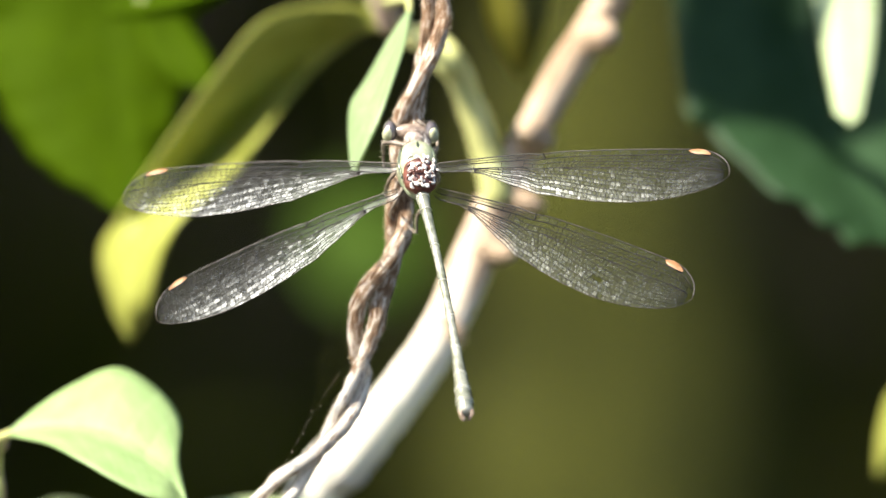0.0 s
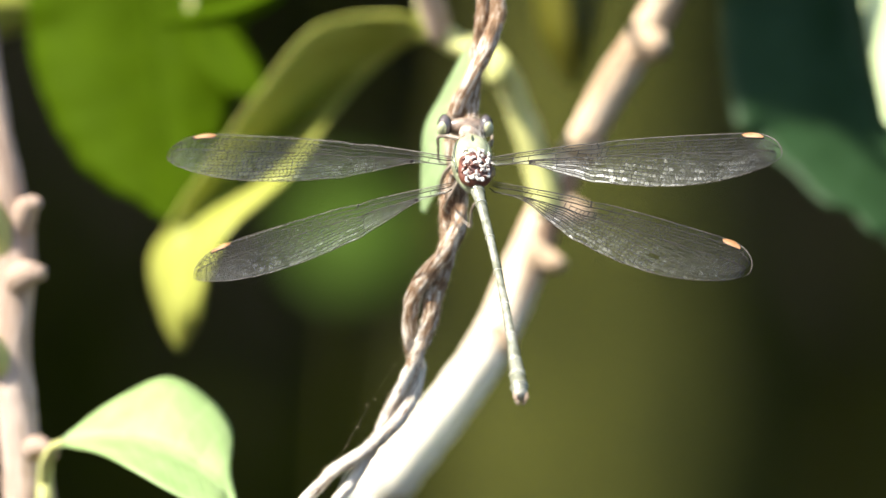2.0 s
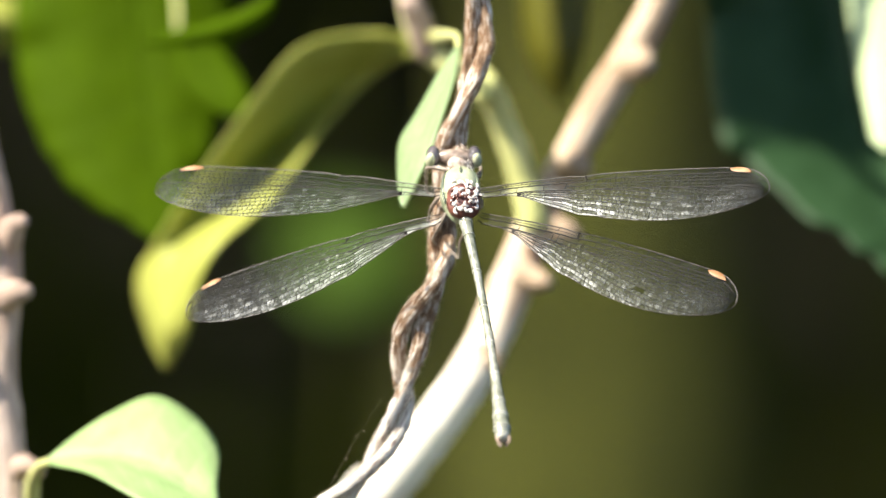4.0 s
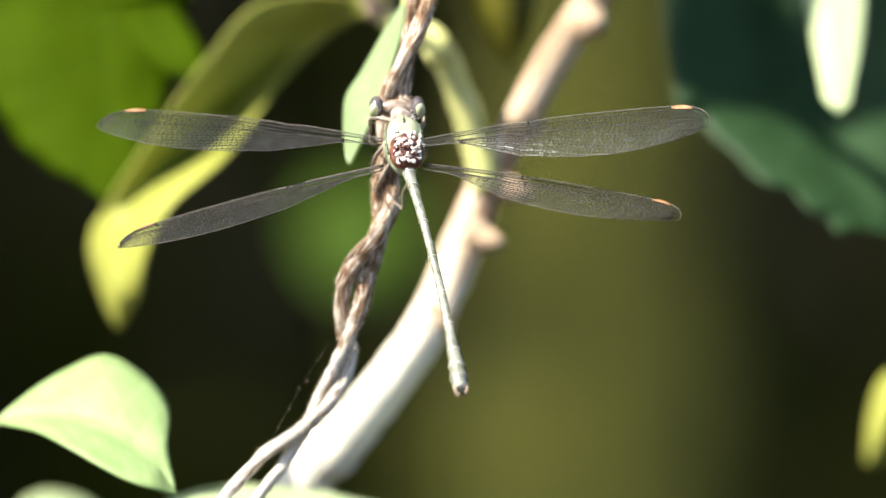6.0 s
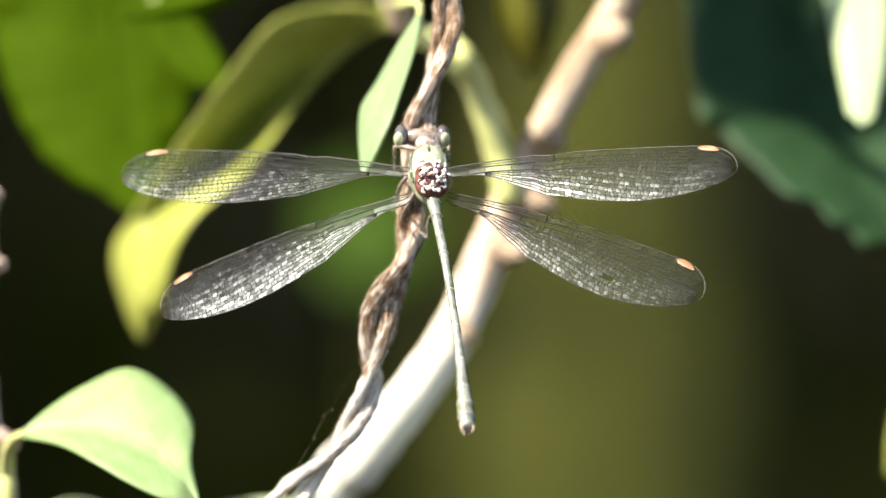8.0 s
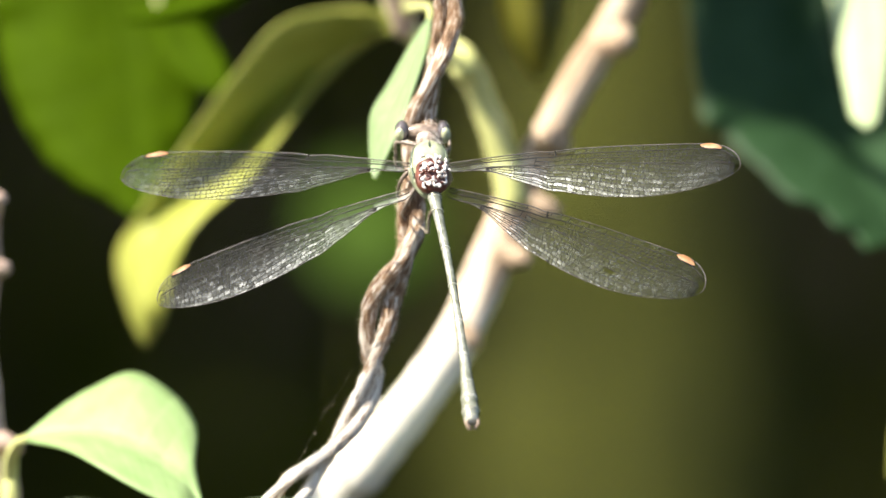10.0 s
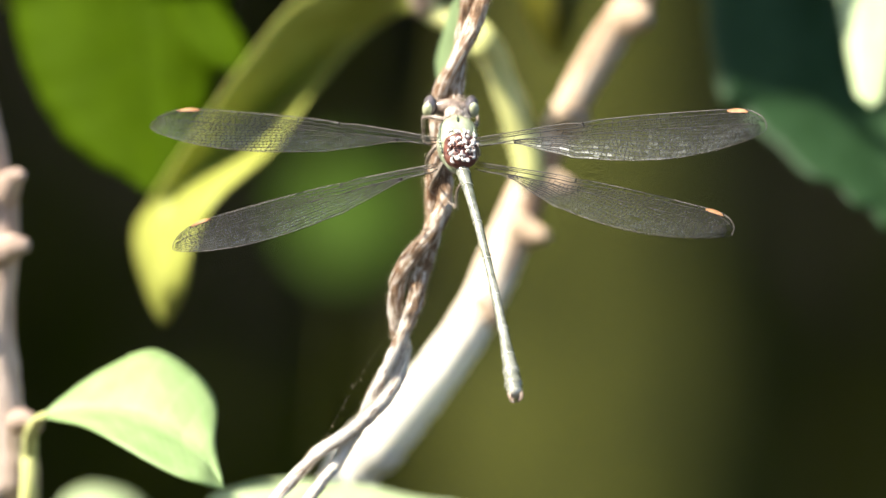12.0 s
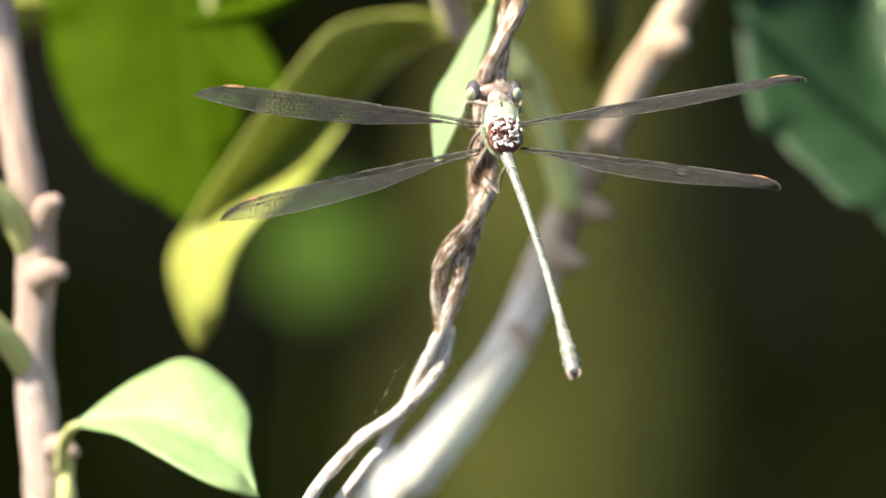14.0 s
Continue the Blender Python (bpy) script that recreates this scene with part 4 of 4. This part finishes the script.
def damselfly():
    d = thing("damselfly", BODY, "green-bronze damselfly with four clear spread wings, clinging to the vine", "damselfly")
    d.matrix_world = Matrix.Translation(BODY) @ pose(0, 0, 0, TILT)

    sh = Shell()
    rings(sh, [(0.1, 0.2, -3.0, 0.6, 0.6), (0.05, 0.2, -2.3, 1.15, 1.2), (0, 0.1, -0.8, 1.8, 1.9), (0, 0.1, 0.8, 1.85, 1.95), (0, 0.2, 2.0, 1.6, 1.7), (0, 0.4, 2.9, 1.0, 1.1), (0, 0.5, 3.4, 0.7, 0.7)])
    th = local_part("thorax", sh, M_THORAX, d, "pale green metallic thorax")
    ridge = Shell()
    ridge.tube(smooth_path([(0, -1.28, 2.35), (0, -1.78, 1.6), (0, -1.92, 1.1)], 4), [0.06, 0.12, 0.06], 6)
    local_part("ridge", ridge, M_STRIPE, th)
    for s in (-1, 1):
        st = Shell()
        st.tube(smooth_path([(s * 1.15, -0.75, 2.3), (s * 1.5, -0.95, 1.2), (s * 1.6, -0.9, -0.4), (s * 1.35, -0.7, -1.8)], 5), [0.06, 0.16, 0.14, 0.06], 6)
        local_part("stripe", st, M_STRIPE, th, "dark side stripe")
    rust = Shell()
    rings(rust, [(0.35, -0.5, -3.35, 0.5, 0.35), (0.3, -0.62, -2.6, 1.4, 0.9), (0.28, -0.85, -0.9, 1.58, 1.14), (0.25, -0.85, -0.4, 1.42, 1.06), (0.25, -0.75, -0.1, 0.9, 0.85)])
    local_part("rust_patch", rust, M_RUST, th, "rust-red wing base plates")
    rng = np.random.default_rng(11)

    def on_back(x, z, lift=0.0):
        return (x, -0.83 - lift - 1.13 * math.sqrt(max(0.1, 1 - ((x - 0.25) / 1.5) ** 2)) + 0.1 * max(0, -1.6 - z) + 0.6 * max(0, -2.2 - z), z)

    # pale folded hinge plates in rows behind each pair of wings, two bare rust fields between them
    for z, xs in ((-0.3, (-0.65, -0.1, 0.45, 1.0, 1.45)), (-0.9, (0.35, 0.9, 1.4)), (-1.45, (-0.8, -0.3, 0.2, 0.75, 1.2, 1.6)), (-2.05, (0.3, 0.85, 1.35)), (-2.6, (-0.6, 0.5, 1.0, 1.4)), (-3.05, (-0.35, 0.1, 0.55, 1.0))):
        for x in xs:
            x, zz = x + rng.normal(0, 0.06), z + rng.normal(0, 0.07)
            w = Shell()
            if rng.random() < 0.75:
                a0, rr = rng.uniform(0, 6.28), rng.uniform(0.17, 0.25)
                w.tube([on_back(x + rr * math.cos(a), zz + rr * 1.2 * math.sin(a), 0.1) for a in np.linspace(a0, a0 + rng.uniform(2.2, 3.6), 9)], [0.08, 0.16, 0.15, 0.07], 7)
            else:
                w.ball(on_back(x, zz, 0.06), (rng.uniform(0.2, 0.3), 0.17, rng.uniform(0.2, 0.32)), Euler((0, rng.uniform(-1, 1), 0)).to_matrix(), 7, 9)
            local_part("wing_hinge", w, M_WAX, th, "white folded wing hinge plate")
    for k in range(46):
        x, z = rng.uniform(-0.95, 1.6), rng.uniform(-2.9, -0.15)
        w = Shell()
        turn_by = Euler((rng.uniform(-0.5, 0.5), rng.uniform(-1.5, 1.5), rng.uniform(-0.4, 0.4))).to_matrix()
        w.ball(on_back(x, z, 0.02), (rng.uniform(0.06, 0.12), rng.uniform(0.1, 0.18), rng.uniform(0.1, 0.22)), turn_by, 6, 8)
        local_part("wing_hinge", w, M_WAX if rng.random() < 0.35 else M_RUST, th, "waxy wing hinge plate")

    # fine pale fuzz on the flanks and round the neck
    fuzz = Shell()
    for _ in range(520):
        a, z = rng.uniform(-2.9, -0.2), rng.uniform(-2.6, 4.2)
        r = np.interp(z, (-3, -2.3, -0.8, 0.8, 2, 2.9, 3.5, 4.2), (0.6, 1.15, 1.8, 1.85, 1.6, 1.05, 1.0, 0.8))
        if abs(math.cos(a)) < 0.75 and z < 2.2:
            continue
        q = np.array((r * math.cos(a), 0.15 + r * math.sin(a), z))
        out = np.array((math.cos(a), math.sin(a), rng.normal(0, 0.4)))
        tip = q + out * rng.uniform(0.2, 0.5) + rng.normal(0, 0.08, 3)
        side = np.cross(out, rng.normal(0, 1, 3))
        side = side / np.linalg.norm(side) * 0.016
        k = len(fuzz.v)
        fuzz.v.extend(map(tuple, (q + side, q - side, tip, q + np.cross(out, side))))
        for f in ((k, k + 1, k + 2), (k + 1, k + 3, k + 2), (k + 3, k, k + 2)):
            fuzz.face(f)
    local_part("fuzz", fuzz, M_WAX, th, "fine pale hairs", kind="stuff")

    hd = Shell()
    hd.ball((-0.6, 0.3, 4.75), (1.9, 0.95, 0.8), None, 12, 20)
    head = local_part("head", hd, M_HEAD, d, "brown head")
    nk = Shell()
    rings(nk, [(0, 0.5, 2.9, 0.75, 0.6), (-0.15, 0.1, 3.5, 1.0, 0.9), (-0.35, 0.1, 4.1, 0.8, 0.7), (-0.5, 0.3, 4.5, 0.5, 0.5)])
    local_part("prothorax", nk, M_NECK, d, "pale pinkish neck shield")
    for s in (-1, 1):
        e = Shell()
        e.ball((s * 1.9 - 0.6, 0.15, 4.8), (0.68, 1.05, 1.08), None, 12, 16)
        local_part("eye", e, M_EYE, head, "shiny dark grey compound eye")
        e2 = Shell()
        e2.ball((s * 2.05 - 0.6, 0.08, 4.3), (0.56, 0.9, 0.62), None, 10, 14)
        local_part("eye_underside", e2, M_EYE_LOW, head, "pale underside of the eye")
        an = Shell()
        an.tube(smooth_path([(s * 0.8 - 0.6, 0.5, 5.0), (s * 1.0 - 0.6, 0.2, 5.6), (s * 1.4 - 0.6, -0.1, 6.1)], 4), [0.06, 0.035, 0.015], 5)
        local_part("antenna", an, M_LEG, head)
        oc = Shell()
        oc.ball((s * 0.45 - 0.6, -0.42, 4.9), (0.16, 0.14, 0.16), None, 6, 8)
        local_part("ocellus", oc, M_EYE_LOW, head)

    # abdomen: ten ringed segments along -z from its hinge
    ab = new("abdomen")
    ab.parent = d
    ab.empty_display_size = 0.001
    z0 = 0.0
    for k, (ln, r0, r1) in enumerate(((1.0, 0.62, 0.66), (1.6, 0.68, 0.56), (4.4, 0.54, 0.44), (4.4, 0.44, 0.42), (4.3, 0.42, 0.43), (3.9, 0.43, 0.48), (3.2, 0.50, 0.62), (1.9, 0.66, 0.78), (1.5, 0.80, 0.86), (0.9, 0.84, 0.72))):
        r0, r1 = r0 * 0.92, r1 * 0.92
        bend = lambda z: 0.35 * math.sin(-z / 27.4 * math.pi)
        sg = Shell()
        rings(sg, [(bend(z0), 0, z0, r0 * 0.85, r0 * 0.85), (bend(z0), 0, z0 - 0.12, r0, r0), (bend(z0 - ln / 2), 0, z0 - ln / 2, (r0 + r1) * 0.48, (r0 + r1) * 0.48), (bend(z0 - ln), 0, z0 - ln + 0.18, r1 * 1.05, r1 * 1.05), (bend(z0 - ln), 0, z0 - ln, r1 * 0.9, r1 * 0.9)], 14)
        sg.f = [f[::-1] for f in sg.f]
        sg.uv = [q[::-1] for q in sg.uv]
        local_part("segment", sg, M_ABDOMEN, ab, "greenish grey shining abdomen ring")
        rr = Shell()
        ring = [(bend(z0 - ln) + r1 * 0.98 * math.cos(a), r1 * 0.98 * math.sin(a), z0 - ln + 0.02) for a in np.linspace(0, 2 * math.pi, 15)]
        rr.tube(ring, [0.06, 0.06], 5)
        local_part("joint_ring", rr, M_RING, ab, "pale ring between two segments")
        z0 -= ln
    plug = Shell()
    plug.ball((0, 0, z0 + 0.05), (0.66, 0.66, 0.42), None, 8, 14)
    local_part("tail_plate", plug, M_RING, ab, "pale tail plate")
    for s in (-1, 1):
        cl = Shell()
        cl.tube(smooth_path([(s * 0.42, -0.2, z0 + 0.2), (s * 0.55, -0.15, z0 - 0.5), (s * 0.22, -0.1, z0 - 1.0)], 4), [0.15, 0.14, 0.05], 7)
        local_part("tail_clasper", cl, M_TAIL, ab, "brown tail appendage")
        vv = Shell()
        vv.tube(smooth_path([(s * 0.25, 0.4, z0 + 0.9), (s * 0.3, 0.65, z0 - 0.1), (s * 0.2, 0.5, z0 - 0.7)], 4), [0.2, 0.26, 0.1], 7)
        local_part("valve", vv, M_HEAD, ab, "brown valve under the tail")

    # legs, gripping the vine; spots in the plan turned into the body's own space
    inv = d.matrix_world.inverted()
    for rows in (((-3.21, 9.47, -1), (-5.28, 9.79, 0), (-5.44, 8.75, 2), (-5.38, 7.51, 3), (-4.87, 7.3, 4.2)),
                 ((-1.66, 9.47, -1), (-0.62, 8.96, 1), (-0.72, 10.41, 3), (-2.28, 11.86, 4)),
                 ((-3.57, 7.82, -1), (-4.87, 6.37, 0.5), (-5.28, 4.97, 3), (-4.97, 4.61, 4.2)),
                 ((-0.98, 7.56, -1), (-0.41, 6.26, 1), (-1.66, 4.97, 3), (-2.9, 4.61, 4.4)),
                 ((-3.21, 6.37, -1.5), (-4.09, 4.71, 0), (-4.87, 3.26, 2.5), (-4.5, 2.64, 4)),
                 ((-1.66, 6.37, -1.5), (-1.66, 4.45, 0), (-2.38, 2.9, 2), (-2.49, 1.5, 3.2), (-3.21, 2.12, 4))):
        lg = Shell()
        pts = smooth_path([inv @ S(*r) for r in rows], 5) * 1000
        lg.tube(pts, [0.22, 0.2, 0.13, 0.11, 0.08], 7)
        for i in range(6, len(pts) - 2):
            lg.tube([pts[i], pts[i] + np.array((0.35, 0.1, -0.3)) * (1 if i % 2 else -1)], [0.03, 0.01], 4)
        local_part("leg", lg, M_LEG, d, "thin bristly leg")

    wings = [wing("forewing", 27.6, 6.25, True, d, 1), wing("forewing", 27.6, 6.46, False, d, 2),
             wing("hindwing", 25.5, 6.56, True, d, 3), wing("hindwing", 26.4, 6.56, False, d, 4, (0.66, 0.72))]
    return d, ab, wings


# ---- what moves ----
# how far the wind pushes the shrubs, and the perch, across and up, millimetres
WIND = ((0.0, -0.0), (0.26, 0.26), (3.89, 0.78), (7.19, 0.26), (5.9, -1.87), (2.74, -1.19), (6.47, -2.49), (6.58, -2.33), (2.12, -1.24), (3.11, -1.6), (-0.52, 0.36), (0.0, -0.11), (0.46, 0.57), (-0.21, -0.83), (0.52, -1.19), (1.29, -1.03), (0.83, -1.91), (1.82, -1.3), (-0.62, 0.05), (0.52, -0.41), (4.61, -0.93), (6.16, -0.98), (-0.0, -0.31), (8.44, -1.29), (10.3, -0.25))
SWAY = ((0.0, 0.0), (0.05, 0.67), (3.32, 1.3), (7.4, 1.97), (6.31, -0.47), (2.79, -0.47), (7.09, -1.82), (7.35, -1.81), (2.28, -0.62), (3.58, -0.98), (-0.72, 1.45), (-0.47, 0.98), (-0.11, 1.09), (-0.98, -0.47), (0.42, -1.55), (1.03, -1.39), (0.46, -1.44), (1.61, -1.4), (-0.52, 0.31), (0.93, 0.21), (5.13, -0.26), (6.88, -1.24), (0.06, 0.88), (8.96, 1.56), (11.54, 4.15))
# the tail's swing
TAIL = ((0, 0), (0.31, -0.26), (0.72, -0.16), (2.17, 0.83), (-0.1, 0.93), (0.1, -0.31), (-0.78, 0.36), (-0.67, -0.16), (-0.62, 0.05), (0.47, -0.21), (0.78, -0.05), (-0.05, -0.05), (-1.5, -0.67), (-0.05, -1.24), (-0.93, -0.93), (-0.67, -0.72), (-0.57, -0.88), (-0.83, -0.57), (-1.09, -0.52), (0.41, -0.41), (0.78, -0.72), (0.47, -1.04), (-1.45, -0.78), (2.02, 0.16), (2.07, -0.05))
# the narrow leaf's nodding
NOD = ((0, 0), (0.31, 0), (-0.21, 0.26), (2.02, 0.41), (2.07, -0.26), (2.17, -0.26), (2.07, -0.52), (1.86, -0.52), (0.31, -1.29), (1.76, -0.93), (0.62, -0.52), (0.41, -0.62), (-1.14, -0.26), (-1.04, 0), (-0.21, -0.26), (0, -0.26), (0.41, -0.26), (0.26, 0), (0.41, 0), (1.81, 0), (1.29, 0), (1.29, 0.26), (0.52, 0), (1.55, -0.52), (0.93, 1.45))
# and how far the wind lifts its lower end away, degrees
LIFT = (0, 0, 0, 0, 25, 80, 0, 0, 0, 0, 0, 0, 0, 0, 0, 0, 0, 0, 0, 68, 80, 86, 4, 45, 0)
# each wing: its root, then where its spot stands, millimetres from the root
ROOTS = ((-4.09, 7.82, 24.7), (-0.62, 7.82, 24.7), (-4.19, 5.49, 22.8), (-0.47, 5.59, 23.6))
SPOT_LF = ((-26.25, 7.04), (-26.66, 7.09), (-27.03, 8.8), (-26.77, 10.41), (-26.82, 9.73), (-26.92, 10.04), (-26.82, 10.15), (-26.82, 10.15), (-27.13, 8.75), (-26.97, 9.37), (-26.92, 10.41), (-27.03, 9.94), (-27.18, 9.89), (-27.34, 9.68), (-27.28, 9.22), (-27.13, 8.7), (-27.39, 8.59), (-27.49, 8.54), (-27.54, 8.59), (-27.23, 10.61), (-26.97, 10.35), (-26.92, 10.15), (-27.23, 10.51), (-27.03, 11.13), (-26.77, 11.13))
SPOT_RF = ((23.45, 8.8), (23.35, 8.96), (23.14, 9.79), (23.14, 10.25), (23.19, 9.73), (23.04, 9.89), (23.25, 9.53), (23.19, 9.47), (23.04, 9.89), (22.88, 10.56), (22.99, 10.61), (23.14, 10.1), (23.14, 9.47), (22.99, 9.63), (23.14, 9.53), (23.14, 9.58), (23.35, 9.27), (23.35, 9.16), (23.19, 9.06), (23.14, 9.89), (23.14, 10.2), (23.25, 9.99), (23.09, 9.73), (22.99, 10.82), (22.94, 11.86))
SPOT_LH = ((-24.28, -3.16), (-24.54, -3.21), (-25.16, -0.72), (-25.21, -0.05), (-25.32, -0.47), (-25.32, -0.47), (-25.27, -0.36), (-25.27, -0.36), (-24.8, -2.02), (-25.16, -0.98), (-25.83, -0.21), (-26.04, -0.41), (-25.32, -2.02), (-25.21, -0.78), (-24.8, -2.28), (-24.8, -2.28), (-25.06, -1.92), (-24.95, -2.28), (-25.16, -2.12), (-25.68, -0.21), (-25.83, 0.05), (-25.58, -0.21), (-25.83, 0.05), (-25.06, 0.05), (-25.06, 0.83))
SPOT_RH = ((21.07, -1.5), (20.97, -1.4), (21.07, 0.1), (21.43, 1.14), (21.23, -0.1), (21.02, 0.36), (20.92, -0.21), (21.07, -0.05), (20.76, -0.05), (20.81, 0.83), (21.07, 1.97), (21.23, 1.14), (21.12, -0.72), (20.81, 0.41), (21.02, -0.98), (21.02, -0.98), (21.02, -0.98), (21.02, -1.09), (20.86, -1.09), (20.97, 0.52), (20.97, 0.98), (21.02, 0.36), (20.81, 0.57), (21.02, 2.12), (21.12, 2.74))
# how broad each wing shows, as a share of its width
FACE_LF = (99, 97, 96, 60, 87, 89, 91, 91, 97, 97, 71, 88, 97, 99, 100, 100, 93, 100, 101, 75, 75, 87, 78, 52, 50)
FACE_RF = (101, 101, 93, 89, 97, 97, 97, 97, 99, 97, 87, 99, 101, 101, 101, 101, 99, 101, 101, 97, 91, 97, 90, 67, 42)
FACE_LH = (104, 103, 100, 57, 90, 82, 98, 96, 104, 100, 61, 82, 102, 98, 106, 106, 98, 104, 106, 76, 80, 96, 72, 58, 64)
FACE_RH = (107, 105, 92, 59, 95, 93, 103, 101, 101, 89, 56, 87, 103, 103, 105, 105, 99, 103, 103, 87, 72, 97, 90, 59, 39)


def wing_pose(root, spot, face, left, full):
    """A wing's turn: its spot where it is seen, its width turned from the viewer by the given share."""
    x, z = spot[0] - root[0], spot[1] - root[1]
    deep = math.sqrt(max(1.0, root[2] ** 2 - x * x - z * z))
    span = Vector((x, deep if left else -deep, z)).normalized()
    down = Vector((0, 0, -1))
    down = (down - span * down.dot(span)).normalized()
    near = span.cross(down)
    if near.y > 0:
        near = -near
    phi = math.acos(min(1.0, face / full))
    chord = down * math.cos(phi) + near * math.sin(phi)
    ax = -span if left else span
    ay = -chord
    return Matrix((ax, ay, ax.cross(ay))).transposed().to_4x4()


def motions(perch, fly, tail, wings, shrubs, thin, bright, side_leaf, twig):
    up = ORIGIN[twig]
    walk(twig, [(t, Matrix.Translation(up + Vector((x, 0, z)) / 1000)) for t, x, z in ((0, -40, 110), (12.3, -40, 110), (13, -18, 30), (13.5, -4, -6), (14, -2, -4))])
    for plant in shrubs:
        foot = ORIGIN[plant]
        walk(plant, [(t, Matrix.Translation(foot + Vector((x, 0, z)) * 0.00104)) for t, (x, z) in zip(TIMES, WIND)])
    home = ORIGIN[perch]
    walk(perch, [(t, Matrix.Translation(home + Vector((x, 0, z)) / 1000)) for t, (x, z) in zip(TIMES, SWAY)])
    walk(fly, [(t, Matrix.Translation(BODY + Vector((x, 0, z)) / 1000) @ pose(0, 0, 0, TILT)) for t, (x, z) in zip(TIMES, SWAY)])
    back_turn = pose(0, 0, 0, -TILT)
    hinge = (0.35, -0.1, -2.7)
    rows = []
    for t, (x, z) in zip(TIMES, TAIL):
        way = Vector((4.2 + x, 0, -20.6 + z))
        way.y = -math.sqrt(max(1.0, 28.0 ** 2 - way.length_squared))
        turn = (back_turn.to_3x3() @ way).normalized()
        rows.append((t, Matrix.Translation(Vector(hinge) / 1000) @ Vector((0, 0, -1)).rotation_difference(turn).to_matrix().to_4x4()))
    walk(tail, rows)
    for w, root, spots, faces, full in zip(wings, ROOTS, (SPOT_LF, SPOT_RF, SPOT_LH, SPOT_RH), (FACE_LF, FACE_RF, FACE_LH, FACE_RH), (119, 123, 123, 123)):
        at = back_turn @ (S(root[0], root[1], -3) + Vector((0, -0.0016, 0)) - BODY)
        walk(w, [(t, Matrix.Translation(at) @ back_turn @ wing_pose(root, s, f, root[0] < (BODY.x * 1000), full)) for t, s, f in zip(TIMES, spots, faces)])
    # leaves that nod in the air
    rest = thin.location.copy()
    walk(thin, [(t, Matrix.Translation(rest + Vector((x, 0, z)) / 1000) @ pose(0, 0, 0, 0.9 * a, 0, -0.3 * a)) for t, (x, z), a in zip(TIMES, NOD, LIFT)])
    perched = bright.location.copy()
    walk(bright, [(t, Matrix.Translation(perched + Vector((x, 0, 0)) / 1000)) for t, x in ((0, 0), (11.5, 0), (12, -1.3), (12.5, -2.4), (13, -1), (13.5, 0), (14, 0))])
    spot = side_leaf.location.copy()
    walk(side_leaf, [(t, Matrix.Translation(spot + Vector((x, 0, z)) / 1000)) for t, x, z in ((0, 0, 0), (13, 0, 0), (13.5, 0, 0.8), (14, -0.3, 1.6))])


background()
mossy_trunk()
middle_leaves()
SHRUB, THIN_LEAF, BRIGHT_LEAF = shrub()
SHOOT, SIDE_LEAF = side_shoot()
TWIG = shadow_twig()
PERCH = vine()
FLY, ABDOMEN, WINGS = damselfly()
motions(PERCH, FLY, ABDOMEN, WINGS, (SHRUB, SHOOT), THIN_LEAF, BRIGHT_LEAF, SIDE_LEAF, TWIG)
